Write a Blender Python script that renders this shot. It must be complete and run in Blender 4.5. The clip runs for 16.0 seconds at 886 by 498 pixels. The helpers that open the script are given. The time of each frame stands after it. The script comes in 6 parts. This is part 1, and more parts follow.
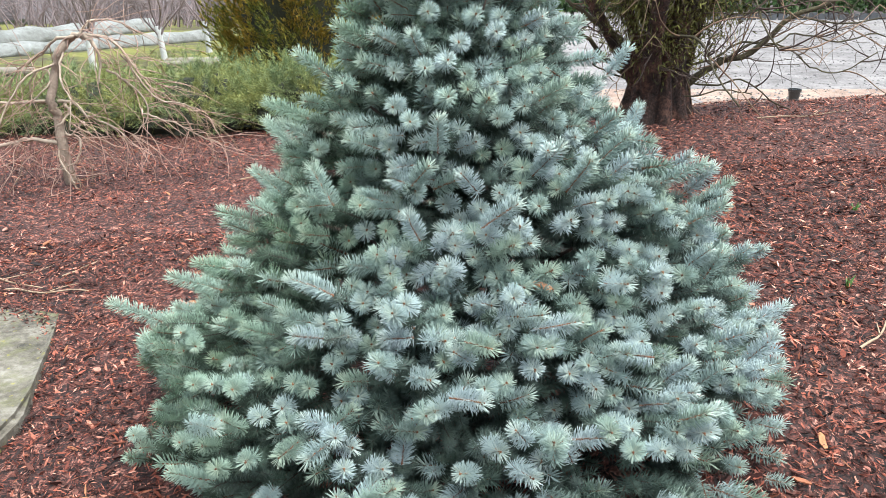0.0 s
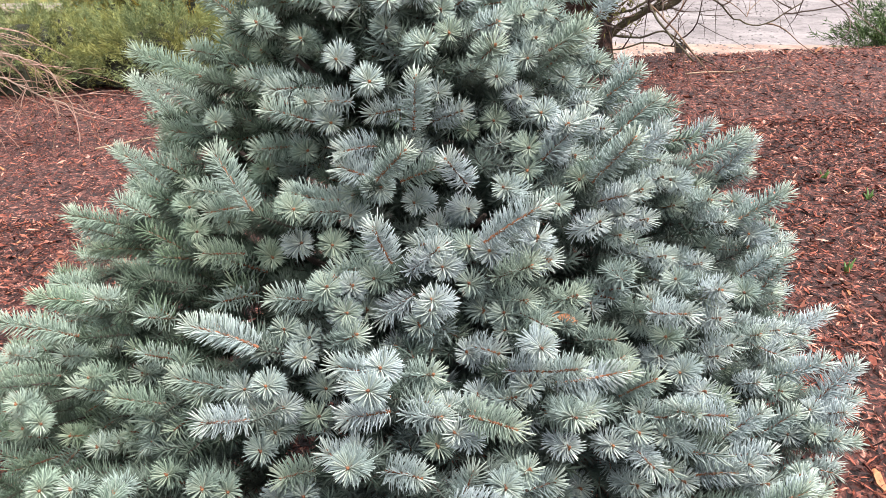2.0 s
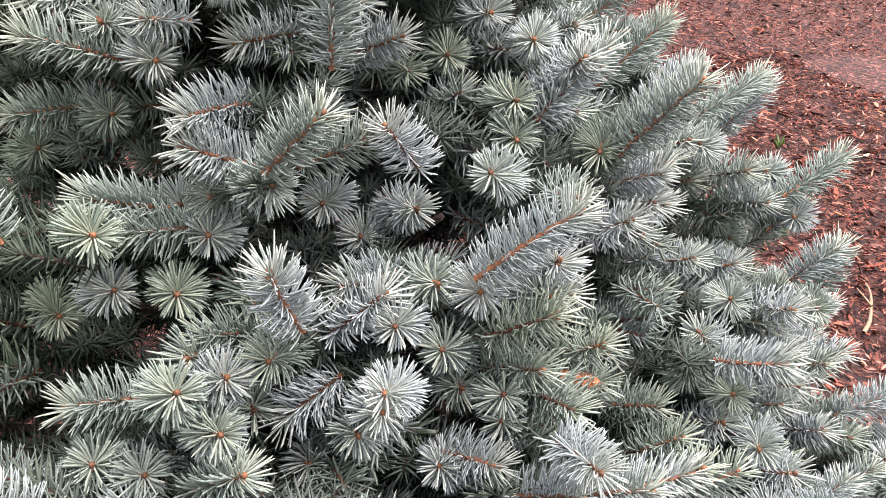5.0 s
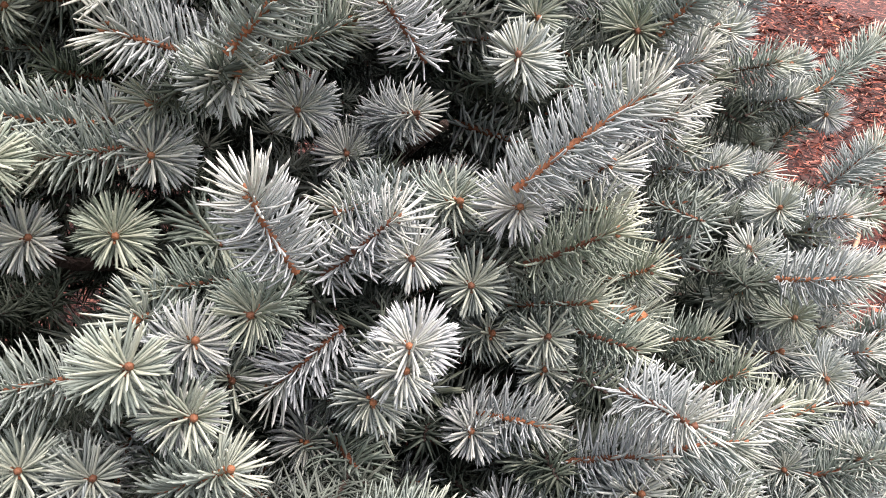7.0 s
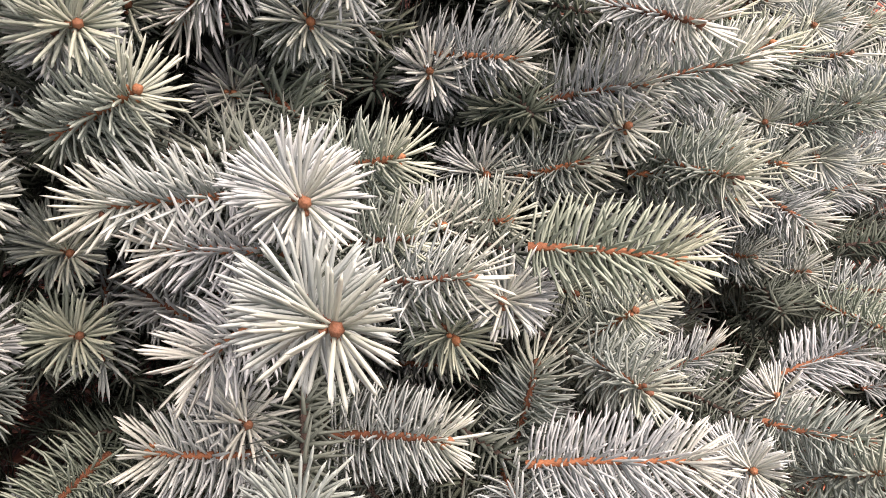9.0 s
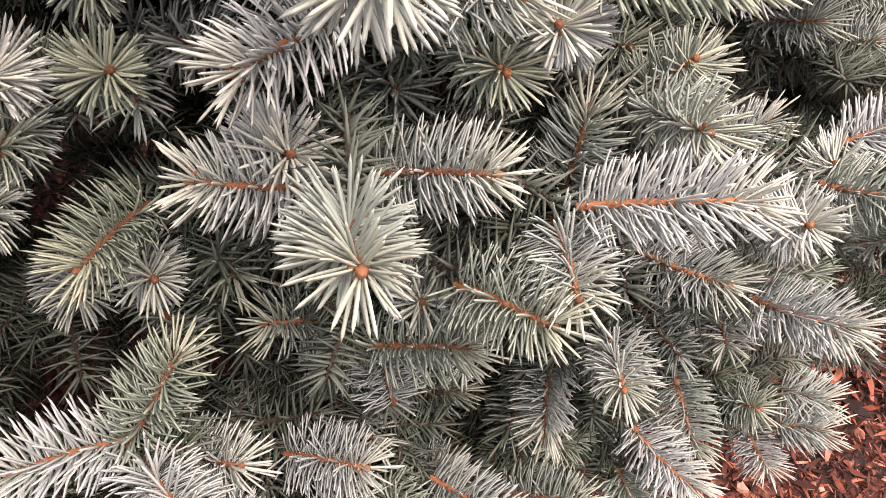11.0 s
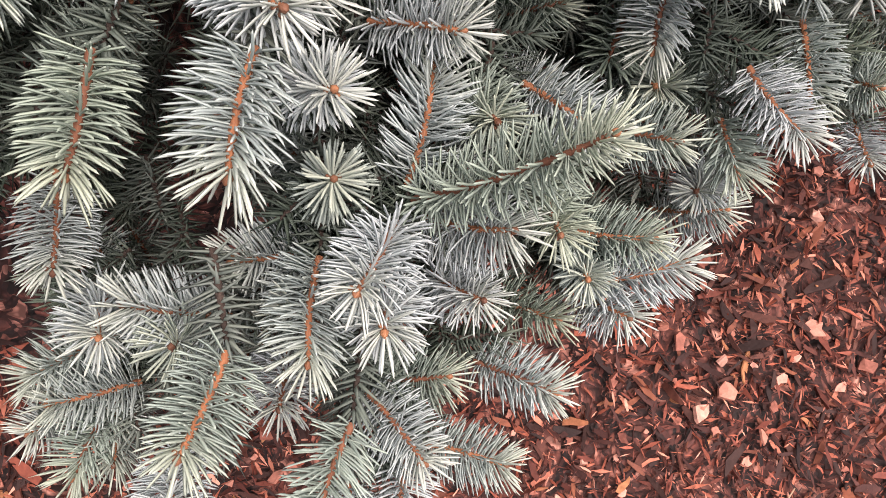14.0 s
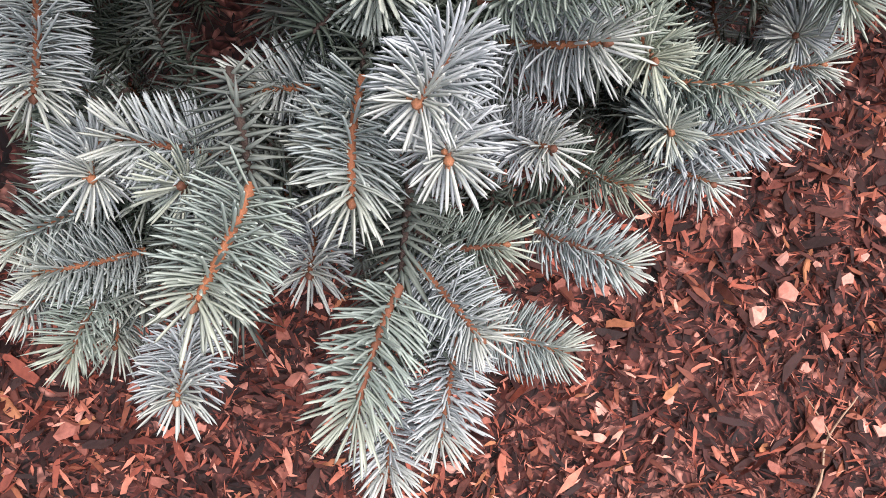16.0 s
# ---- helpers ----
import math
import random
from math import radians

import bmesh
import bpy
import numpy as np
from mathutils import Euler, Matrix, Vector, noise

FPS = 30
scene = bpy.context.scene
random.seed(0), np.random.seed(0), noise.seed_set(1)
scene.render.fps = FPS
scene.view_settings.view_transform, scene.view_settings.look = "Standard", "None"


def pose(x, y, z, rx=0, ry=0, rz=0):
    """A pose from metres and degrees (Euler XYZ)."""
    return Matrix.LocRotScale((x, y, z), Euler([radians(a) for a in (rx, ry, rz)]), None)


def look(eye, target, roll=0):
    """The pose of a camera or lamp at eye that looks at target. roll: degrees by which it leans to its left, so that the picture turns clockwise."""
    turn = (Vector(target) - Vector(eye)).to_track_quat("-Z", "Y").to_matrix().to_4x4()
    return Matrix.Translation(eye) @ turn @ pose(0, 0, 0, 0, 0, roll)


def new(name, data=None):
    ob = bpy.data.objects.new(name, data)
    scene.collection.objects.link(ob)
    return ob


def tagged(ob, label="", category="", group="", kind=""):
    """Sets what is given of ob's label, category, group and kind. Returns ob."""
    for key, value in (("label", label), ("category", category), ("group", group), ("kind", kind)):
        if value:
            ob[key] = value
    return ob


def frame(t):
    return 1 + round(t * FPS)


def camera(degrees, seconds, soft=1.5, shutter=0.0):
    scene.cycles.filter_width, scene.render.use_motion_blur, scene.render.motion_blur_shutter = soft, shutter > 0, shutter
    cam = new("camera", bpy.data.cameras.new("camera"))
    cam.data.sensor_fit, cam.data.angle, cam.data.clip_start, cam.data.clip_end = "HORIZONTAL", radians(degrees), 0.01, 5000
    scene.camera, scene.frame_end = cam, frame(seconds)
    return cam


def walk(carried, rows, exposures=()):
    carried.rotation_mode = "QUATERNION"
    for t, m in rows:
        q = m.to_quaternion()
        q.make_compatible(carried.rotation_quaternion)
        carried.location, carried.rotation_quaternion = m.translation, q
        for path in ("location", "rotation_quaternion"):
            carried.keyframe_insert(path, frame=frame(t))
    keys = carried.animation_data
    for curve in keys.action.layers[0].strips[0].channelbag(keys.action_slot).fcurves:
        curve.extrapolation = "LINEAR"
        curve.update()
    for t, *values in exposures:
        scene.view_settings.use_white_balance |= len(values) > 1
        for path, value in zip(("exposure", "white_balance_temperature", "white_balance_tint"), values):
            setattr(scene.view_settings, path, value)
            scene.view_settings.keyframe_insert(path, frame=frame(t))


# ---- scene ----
cam = camera(59.1, 16.0, soft=0.75)
PATH = [
    (0, (-0.0332, -1.7589, 0.9314), (-0.0332, 0.1264, 0.2638), 0.00),
    (0.5, (-0.0626, -1.6365, 0.9123), (-0.0032, 0.2345, 0.2080), 0.58),
    (1, (-0.0624, -1.4834, 0.8949), (0.0538, 0.3796, 0.1767), 1.75),
    (1.5, (-0.0886, -1.3673, 0.8710), (0.0960, 0.4809, 0.1293), 2.34),
    (2, (-0.1644, -1.2732, 0.8494), (0.1557, 0.5461, 0.0827), 1.80),
    (2.5, (-0.2064, -1.1947, 0.8291), (0.2676, 0.5749, 0.0268), 2.23),
    (3, (-0.2050, -1.1077, 0.8120), (0.3462, 0.6277, -0.0153), 2.59),
    (3.2, (-0.1939, -1.0662, 0.8053), (0.3746, 0.6613, -0.0271), 2.63),
    (5.3, (-0.1691, -0.8048, 0.7243), (0.6087, 0.8137, -0.1564), 4.66),
    (5.5, (-0.1694, -0.7952, 0.7184), (0.6360, 0.8021, -0.1761), 4.83),
    (6, (-0.1752, -0.7649, 0.6977), (0.6620, 0.7969, -0.2297), 4.68),
    (6.5, (-0.1729, -0.7368, 0.6797), (0.6649, 0.8161, -0.2620), 3.59),
    (7, (-0.1697, -0.7114, 0.6563), (0.6949, 0.8124, -0.3082), 3.21),
    (7.5, (-0.1716, -0.7023, 0.6256), (0.7477, 0.7209, -0.4372), 3.81),
    (8, (-0.1718, -0.6979, 0.5977), (0.7690, 0.6226, -0.5733), 4.30),
    (8.5, (-0.1696, -0.6975, 0.5749), (0.7579, 0.5332, -0.7000), 4.74),
    (9, (-0.1720, -0.6940, 0.5540), (0.6988, 0.4338, -0.8494), 5.10),
    (9.2, (-0.1739, -0.6945, 0.5461), (0.6674, 0.3943, -0.9054), 5.17),
    (11.3, (-0.1930, -0.7125, 0.5040), (0.4334, 0.1445, -1.1910), 4.32),
    (11.5, (-0.1953, -0.7152, 0.4967), (0.4127, 0.1164, -1.2176), 4.65),
    (12, (-0.2082, -0.7253, 0.4708), (0.3528, 0.0456, -1.2874), 5.40),
    (12.5, (-0.2200, -0.7349, 0.4485), (0.2923, -0.0221, -1.3485), 6.15),
    (13, (-0.2291, -0.7490, 0.4363), (0.2315, -0.0972, -1.3975), 6.78),
    (13.5, (-0.2440, -0.7624, 0.4231), (0.1611, -0.1631, -1.4414), 6.92),
    (14, (-0.2568, -0.7691, 0.4106), (0.1129, -0.2114, -1.4741), 7.31),
    (14.5, (-0.2677, -0.7775, 0.3890), (0.0739, -0.2627, -1.5132), 8.12),
    (15, (-0.2758, -0.7854, 0.3708), (0.0436, -0.3126, -1.5461), 9.17),
    (15.5, (-0.2818, -0.7886, 0.3533), (0.0281, -0.3461, -1.5724), 9.82),
    (16, (-0.2881, -0.7770, 0.3269), (0.0112, -0.3551, -1.6050), 9.48),
]
walk(cam, [(t, look(eye, target, roll)) for t, eye, target, roll in PATH],
     exposures=[(0.0, 1.68, 5950, 2), (2.0, 1.71, 6550, 14), (3.0, 1.74, 6800, 20), (6.5, 1.76, 7050, 29), (9.0, 1.6, 7950, 35),
                (12.5, 1.6, 8150, 35), (14.0, 1.41, 7300, 29), (16.0, 1.29, 6750, 29)])

# ---- sky and light: an even, overcast winter day ----
world = bpy.data.worlds.new("overcast_sky")
scene.world = world
world.use_nodes = True
wn, wl = world.node_tree.nodes, world.node_tree.links
sky = wn.new("ShaderNodeTexSky")
sky.sky_type = "NISHITA"
sky.sun_disc = False
sky.sun_elevation, sky.sun_rotation = radians(70), radians(125)
sky.air_density, sky.dust_density, sky.ozone_density = 1.0, 4.0, 1.0
veil = wn.new("ShaderNodeMix")
veil.data_type = "RGBA"
veil.inputs[0].default_value = 0.72
veil.inputs[7].default_value = (7.2, 7.6, 8.0, 1)
wl.new(sky.outputs[0], veil.inputs[6])
wl.new(veil.outputs[2], wn["Background"].inputs[0])
wn["Background"].inputs[1].default_value = 0.073

sun = new("sun", bpy.data.lights.new("sun", "SUN"))
sun.data.energy, sun.data.angle, sun.data.color = 3.2, radians(65), (1.0, 0.97, 0.92)
sun.matrix_world = look((0, 0, 10), (-5.5, 3.8, -8.0))


# ---- materials ----
def mat(name, rough=0.7, metal=0.0):
    m = bpy.data.materials.new(name)
    m.use_nodes = True
    b = m.node_tree.nodes["Principled BSDF"]
    b.inputs["Roughness"].default_value, b.inputs["Metallic"].default_value = rough, metal
    return m, m.node_tree.nodes, m.node_tree.links, b


def noise_node(n, l, scale, detail=4, rough=0.6, coord="Object"):
    tc, tx = n.new("ShaderNodeTexCoord"), n.new("ShaderNodeTexNoise")
    l.new(tc.outputs[coord], tx.inputs["Vector"])
    tx.inputs["Scale"].default_value, tx.inputs["Detail"].default_value, tx.inputs["Roughness"].default_value = scale, detail, rough
    return tx


def ramp_node(n, l, source, stops):
    r = n.new("ShaderNodeValToRGB")
    while len(r.color_ramp.elements) < len(stops):
        r.color_ramp.elements.new(0.5)
    for e, (p, c) in zip(r.color_ramp.elements, stops):
        e.position, e.color = p, (*c, 1)
    l.new(source, r.inputs[0])
    return r


def mix_node(n, l, a, b, fac, mode="MIX"):
    m = n.new("ShaderNodeMix")
    m.data_type, m.blend_type = "RGBA", mode
    for sock, v in ((m.inputs[0], fac), (m.inputs[6], a), (m.inputs[7], b)):
        if isinstance(v, (int, float)):
            sock.default_value = v
        elif isinstance(v, tuple):
            sock.default_value = (*v, 1)
        else:
            l.new(v, sock)
    return m.outputs[2]


def bump(n, l, b, source, strength, distance):
    k = n.new("ShaderNodeBump")
    k.inputs["Strength"].default_value, k.inputs["Distance"].default_value = strength, distance
    l.new(source, k.inputs["Height"])
    l.new(k.outputs[0], b.inputs["Normal"])


def two_scale(name, stops, big, fine, rough=0.8, bumps=0.4, depth=0.01, coord="Object", rnd=False):
    """Colour from coarse and fine noise, with relief."""
    m, n, l, b = mat(name, rough)
    a, c = noise_node(n, l, big, 3, 0.6, coord), noise_node(n, l, fine, 5, 0.7, coord)
    add = n.new("ShaderNodeMath")
    add.operation = "MULTIPLY_ADD"
    l.new(a.outputs["Fac"], add.inputs[0])
    add.inputs[1].default_value = 0.55
    k = n.new("ShaderNodeMath")
    k.operation = "MULTIPLY"
    l.new(c.outputs["Fac"], k.inputs[0])
    k.inputs[1].default_value = 0.45
    l.new(k.outputs[0], add.inputs[2])
    colour = ramp_node(n, l, add.outputs[0], stops).outputs[0]
    if rnd:
        each = ramp_node(n, l, n.new("ShaderNodeObjectInfo").outputs["Random"], [(0.0, (0.42, 0.38, 0.42)), (0.5, (0.8, 0.78, 0.78)), (1.0, (1.2, 1.2, 1.15))])
        colour = mix_node(n, l, colour, each.outputs[0], 1.0, "MULTIPLY")
    l.new(colour, b.inputs["Base Color"])
    bump(n, l, b, c.outputs["Fac"], bumps, depth)
    return m


def random_colours(name, stops, rough=0.8, fine=300.0, per="island", spec=0.3):
    """Each piece takes its own colour from the ramp, with a fine grain."""
    m, n, l, b = mat(name, rough)
    b.inputs["Specular IOR Level"].default_value = spec
    if per == "island":
        src = n.new("ShaderNodeNewGeometry").outputs["Random Per Island"]
    else:
        src = n.new("ShaderNodeObjectInfo").outputs["Random"]
    r = ramp_node(n, l, src, stops)
    g = noise_node(n, l, fine, 4)
    gr = ramp_node(n, l, g.outputs["Fac"], [(0.3, (0.6, 0.6, 0.6)), (0.7, (1.25, 1.25, 1.25))])
    l.new(mix_node(n, l, r.outputs[0], gr.outputs[0], 0.8, "MULTIPLY"), b.inputs["Base Color"])
    bump(n, l, b, g.outputs["Fac"], 0.5, 0.002)
    return m


def needle_material(name, stops, tip_colour, tip_amount):
    """Waxy blue needles: a hue for each shoot, a shade for each needle, paler at the growing tips."""
    m, n, l, b = mat(name, 0.6)
    b.inputs["Specular IOR Level"].default_value = 0.18
    oi, ge, at, ti = n.new("ShaderNodeObjectInfo"), n.new("ShaderNodeNewGeometry"), n.new("ShaderNodeAttribute"), n.new("ShaderNodeAttribute")
    at.attribute_name, ti.attribute_name = "shade", "tip"
    s = n.new("ShaderNodeMath")
    s.operation = "ADD"
    l.new(oi.outputs["Random"], s.inputs[0])
    l.new(at.outputs["Fac"], s.inputs[1])
    fr = n.new("ShaderNodeMath")
    fr.operation = "FRACT"
    l.new(s.outputs[0], fr.inputs[0])
    r = ramp_node(n, l, fr.outputs[0], stops)
    one = ramp_node(n, l, ge.outputs["Random Per Island"], [(0.0, (0.68, 0.7, 0.7)), (0.5, (0.93, 0.93, 0.93)), (1.0, (1.05, 1.04, 1.0))])
    c = mix_node(n, l, r.outputs[0], one.outputs[0], 1.0, "MULTIPLY")
    tm = n.new("ShaderNodeMath")
    tm.operation = "MULTIPLY"
    l.new(ti.outputs["Fac"], tm.inputs[0])
    tm.inputs[1].default_value = tip_amount
    # a greener, slightly darker hue towards the left and back of the crown
    place = n.new("ShaderNodeVectorMath")
    place.operation = "DOT_PRODUCT"
    place.inputs[1].default_value = (1.0, -0.9, 0.0)
    l.new(ge.outputs["Position"], place.inputs[0])
    side_mix = n.new("ShaderNodeMapRange")
    side_mix.interpolation_type = "SMOOTHSTEP"
    l.new(place.outputs["Value"], side_mix.inputs["Value"])
    side_mix.inputs["From Min"].default_value, side_mix.inputs["From Max"].default_value = -0.3, 0.28
    hue = mix_node(n, l, (0.93, 1.0, 0.82), (0.985, 1.0, 0.99), side_mix.outputs["Result"])
    c = mix_node(n, l, c, hue, 1.0, "MULTIPLY")
    l.new(mix_node(n, l, c, tip_colour, tm.outputs[0]), b.inputs["Base Color"])
    return m


def mossy_stone(name, stops, big, fine, rough, bumps, depth):
    """Weathered stone with patches of moss and specks of yellow lichen."""
    m = two_scale(name, stops, big, fine, rough, bumps, depth)
    n, l, b = m.node_tree.nodes, m.node_tree.links, m.node_tree.nodes["Principled BSDF"]
    base = b.inputs["Base Color"].links[0].from_socket
    moss = ramp_node(n, l, noise_node(n, l, 9, 6, 0.7).outputs["Fac"], [(0.5, (0, 0, 0)), (0.62, (0.7, 0.7, 0.7))])
    c = mix_node(n, l, base, (0.115, 0.108, 0.05), moss.outputs[0])
    lichen = ramp_node(n, l, noise_node(n, l, 30, 4, 0.6).outputs["Fac"], [(0.62, (0, 0, 0)), (0.7, (0.8, 0.8, 0.8))])
    l.new(mix_node(n, l, c, (0.24, 0.21, 0.04), lichen.outputs[0]), b.inputs["Base Color"])
    return m


def bronze(m, scale, low, high):
    """Tints clumps of foliage apart by a coarse noise."""
    n, l, b = m.node_tree.nodes, m.node_tree.links, m.node_tree.nodes["Principled BSDF"]
    base = b.inputs["Base Color"].links[0].from_socket
    r = ramp_node(n, l, noise_node(n, l, scale, 3).outputs["Fac"], [(0.38, low), (0.62, high)])
    l.new(mix_node(n, l, base, r.outputs[0], 1.0, "MULTIPLY"), b.inputs["Base Color"])


def shredded_mulch(name, stops, cell):
    """Matted bark shreds: small stretched cells of mixed colour with shade painted in the gaps, over coarse patches."""
    m, n, l, b = mat(name, 0.85)
    tc = n.new("ShaderNodeTexCoord")
    wob = n.new("ShaderNodeTexNoise")
    wob.inputs["Scale"].default_value, wob.inputs["Detail"].default_value = 14, 3
    l.new(tc.outputs["Object"], wob.inputs["Vector"])
    mixed = mix_node(n, l, tc.outputs["Object"], wob.outputs["Color"], 0.12)
    layers = []
    for k, (sx, sy) in enumerate(((0.35, 1.0), (1.0, 0.4), (0.75, 0.7))):
        mp = n.new("ShaderNodeMapping")
        mp.inputs["Rotation"].default_value = (0, 0, 0.7 + k * 1.9)
        mp.inputs["Scale"].default_value = (sx, sy, 0.6)
        l.new(mixed, mp.inputs["Vector"])
        v = n.new("ShaderNodeTexVoronoi")
        v.inputs["Scale"].default_value = cell * (1 + 0.35 * k)
        l.new(mp.outputs[0], v.inputs["Vector"])
        layers.append(v)
    sep = [n.new("ShaderNodeSeparateColor") for _ in layers]
    for q, v in zip(sep, layers):
        l.new(v.outputs["Color"], q.inputs[0])
    top = n.new("ShaderNodeMath")
    top.operation = "GREATER_THAN"
    l.new(sep[1].outputs[1], top.inputs[0])
    top.inputs[1].default_value = 0.5
    c0, c1 = ramp_node(n, l, sep[0].outputs[0], stops), ramp_node(n, l, sep[1].outputs[0], stops)
    c = mix_node(n, l, c0.outputs[0], c1.outputs[0], top.outputs[0])
    # shade between shreds, put into the colour by darkening the cell edges
    gap = ramp_node(n, l, layers[2].outputs["Distance"], [(0.15, (1.15, 1.15, 1.15)), (0.6, (0.35, 0.32, 0.32))])
    c = mix_node(n, l, c, gap.outputs[0], 1.0, "MULTIPLY")
    big = ramp_node(n, l, noise_node(n, l, 2.6, 4).outputs["Fac"], [(0.35, (0.72, 0.68, 0.68)), (0.65, (1.2, 1.15, 1.12))])
    l.new(mix_node(n, l, c, big.outputs[0], 1.0, "MULTIPLY"), b.inputs["Base Color"])
    bump(n, l, b, layers[0].outputs["Distance"], 1.0, 0.006)
    return m


M_NEEDLE = needle_material("spruce_needle", [(0.0, (0.265, 0.332, 0.278)), (0.12, (0.25, 0.32, 0.285)), (0.4, (0.305, 0.375, 0.365)), (0.7, (0.36, 0.425, 0.437)), (1.0, (0.415, 0.475, 0.50))], (0.47, 0.51, 0.38), 0.38)
# filler shoots: the same needles toned down, shade put into the colour
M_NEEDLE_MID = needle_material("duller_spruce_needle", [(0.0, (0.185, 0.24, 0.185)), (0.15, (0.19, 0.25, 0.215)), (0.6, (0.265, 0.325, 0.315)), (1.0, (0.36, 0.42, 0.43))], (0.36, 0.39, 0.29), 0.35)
# older needles' green, darkened further as painted shade inside the crown
M_NEEDLE_SHADED = needle_material("shaded_old_spruce_needle", [(0.0, (0.05, 0.074, 0.058)), (0.5, (0.08, 0.107, 0.092)), (1.0, (0.125, 0.154, 0.141))], (0.18, 0.20, 0.15), 0.2)
M_TWIG = two_scale("young_spruce_twig", [(0.3, (0.14, 0.05, 0.025)), (0.6, (0.32, 0.13, 0.06)), (0.85, (0.46, 0.26, 0.14))], 60, 900, 0.75, 0.6, 0.001, rnd=True)
M_BUD = two_scale("spruce_bud", [(0.3, (0.15, 0.055, 0.025)), (0.7, (0.34, 0.15, 0.07))], 120, 1500, 0.6, 0.5, 0.001, rnd=True)
M_BARK = two_scale("spruce_bark", [(0.3, (0.022, 0.015, 0.012)), (0.7, (0.07, 0.048, 0.038))], 14, 120, 0.9, 0.7, 0.01)
M_CONE = two_scale("spruce_cone", [(0.3, (0.28, 0.09, 0.035)), (0.7, (0.50, 0.22, 0.10))], 60, 600, 0.6, 0.4, 0.002)
M_MULCH = shredded_mulch("bark_mulch", [(0.0, (0.009, 0.003, 0.0026)), (0.3, (0.034, 0.010, 0.0075)), (0.55, (0.105, 0.031, 0.023)), (0.8, (0.22, 0.075, 0.056)), (1.0, (0.47, 0.23, 0.175))], 125.0)
CHIPS = [(0.0, (0.011, 0.0035, 0.003)), (0.4, (0.044, 0.0105, 0.0075)), (0.65, (0.13, 0.032, 0.02)), (0.84, (0.27, 0.074, 0.044)), (0.95, (0.43, 0.165, 0.107)), (1.0, (0.60, 0.31, 0.23))]
M_CHIP = random_colours("bark_chip", CHIPS, 0.7, 140)
M_CHIP_ONE = random_colours("large_bark_chip", CHIPS, 0.7, 140, "object")
M_STRIP = random_colours("bark_strip", [(0.0, (0.010, 0.005, 0.005)), (0.4, (0.034, 0.013, 0.010)), (0.7, (0.09, 0.029, 0.02)), (0.92, (0.20, 0.065, 0.035)), (1.0, (0.38, 0.17, 0.08))], 0.75, 160)
FLAKES = [(0.0, (0.13, 0.042, 0.03)), (0.45, (0.28, 0.105, 0.075)), (0.8, (0.43, 0.195, 0.145)), (1.0, (0.55, 0.31, 0.245))]
M_FLAKE = random_colours("pale_bark_flake", FLAKES, 0.8, 160)
M_FLAKE_ONE = random_colours("large_pale_bark_flake", FLAKES, 0.8, 160, "object")
M_GRAVEL = two_scale("gravel", [(0.40, (0.095, 0.081, 0.080)), (0.5, (0.15, 0.132, 0.131)), (0.6, (0.215, 0.192, 0.187))], 1.1, 11, 0.95, 0.8, 0.03)
M_PEBBLE = random_colours("yard_stone", [(0.0, (0.05, 0.045, 0.045)), (0.5, (0.12, 0.108, 0.105)), (1.0, (0.28, 0.255, 0.245))], 0.9, 40)
M_SAND = two_scale("sandy_edge", [(0.38, (0.15, 0.09, 0.07)), (0.5, (0.23, 0.155, 0.12)), (0.62, (0.33, 0.235, 0.185))], 3, 30, 0.95, 0.6, 0.02)
M_MOSS = two_scale("mossy_ground", [(0.38, (0.05, 0.036, 0.021)), (0.48, (0.08, 0.074, 0.019)), (0.55, (0.135, 0.13, 0.02)), (0.7, (0.185, 0.158, 0.04))], 0.9, 7, 0.95, 0.8, 0.05)
M_STONE = mossy_stone("slab_stone", [(0.36, (0.035, 0.029, 0.022)), (0.5, (0.12, 0.102, 0.08)), (0.64, (0.235, 0.21, 0.175))], 6, 45, 0.95, 0.8, 0.012)
M_REDBARK = two_scale("redwood_bark", [(0.36, (0.008, 0.004, 0.003)), (0.5, (0.04, 0.017, 0.012)), (0.66, (0.17, 0.075, 0.05))], 13, 70, 0.9, 1.0, 0.03)
M_MOSSBARK = two_scale("mossy_branch", [(0.3, (0.022, 0.017, 0.010)), (0.55, (0.060, 0.047, 0.022)), (0.8, (0.13, 0.115, 0.05))], 14, 90, 0.9, 0.7, 0.01)
M_BARETWIG = two_scale("bare_twig", [(0.3, (0.0975, 0.0562, 0.0375)), (0.6, (0.203, 0.128, 0.0825)), (0.85, (0.315, 0.232, 0.15))], 6, 90, 0.85, 0.4, 0.005)
M_PALETWIG = two_scale("pale_weeping_branch", [(0.3, (0.17, 0.12, 0.09)), (0.55, (0.34, 0.26, 0.20)), (0.85, (0.55, 0.46, 0.34))], 14, 90, 0.85, 0.4, 0.005)
M_WEEPTRUNK = two_scale("weeping_trunk_bark", [(0.3, (0.15, 0.105, 0.08)), (0.55, (0.29, 0.215, 0.165)), (0.8, (0.46, 0.38, 0.30))], 16, 90, 0.85, 0.7, 0.012)
M_JUNIPER = random_colours("juniper_spray", [(0.0, (0.12, 0.148, 0.055)), (0.5, (0.20, 0.23, 0.09)), (1.0, (0.31, 0.33, 0.15))], 0.85, 60)
M_GOLDEN = random_colours("golden_arborvitae_spray", [(0.0, (0.105, 0.105, 0.018)), (0.5, (0.20, 0.165, 0.024)), (1.0, (0.37, 0.25, 0.036))], 0.85, 60)
bronze(M_GOLDEN, 4.0, (0.62, 0.85, 0.8), (1.35, 1.1, 0.85))
bronze(M_JUNIPER, 3.0, (0.8, 0.9, 1.0), (1.25, 1.12, 0.8))
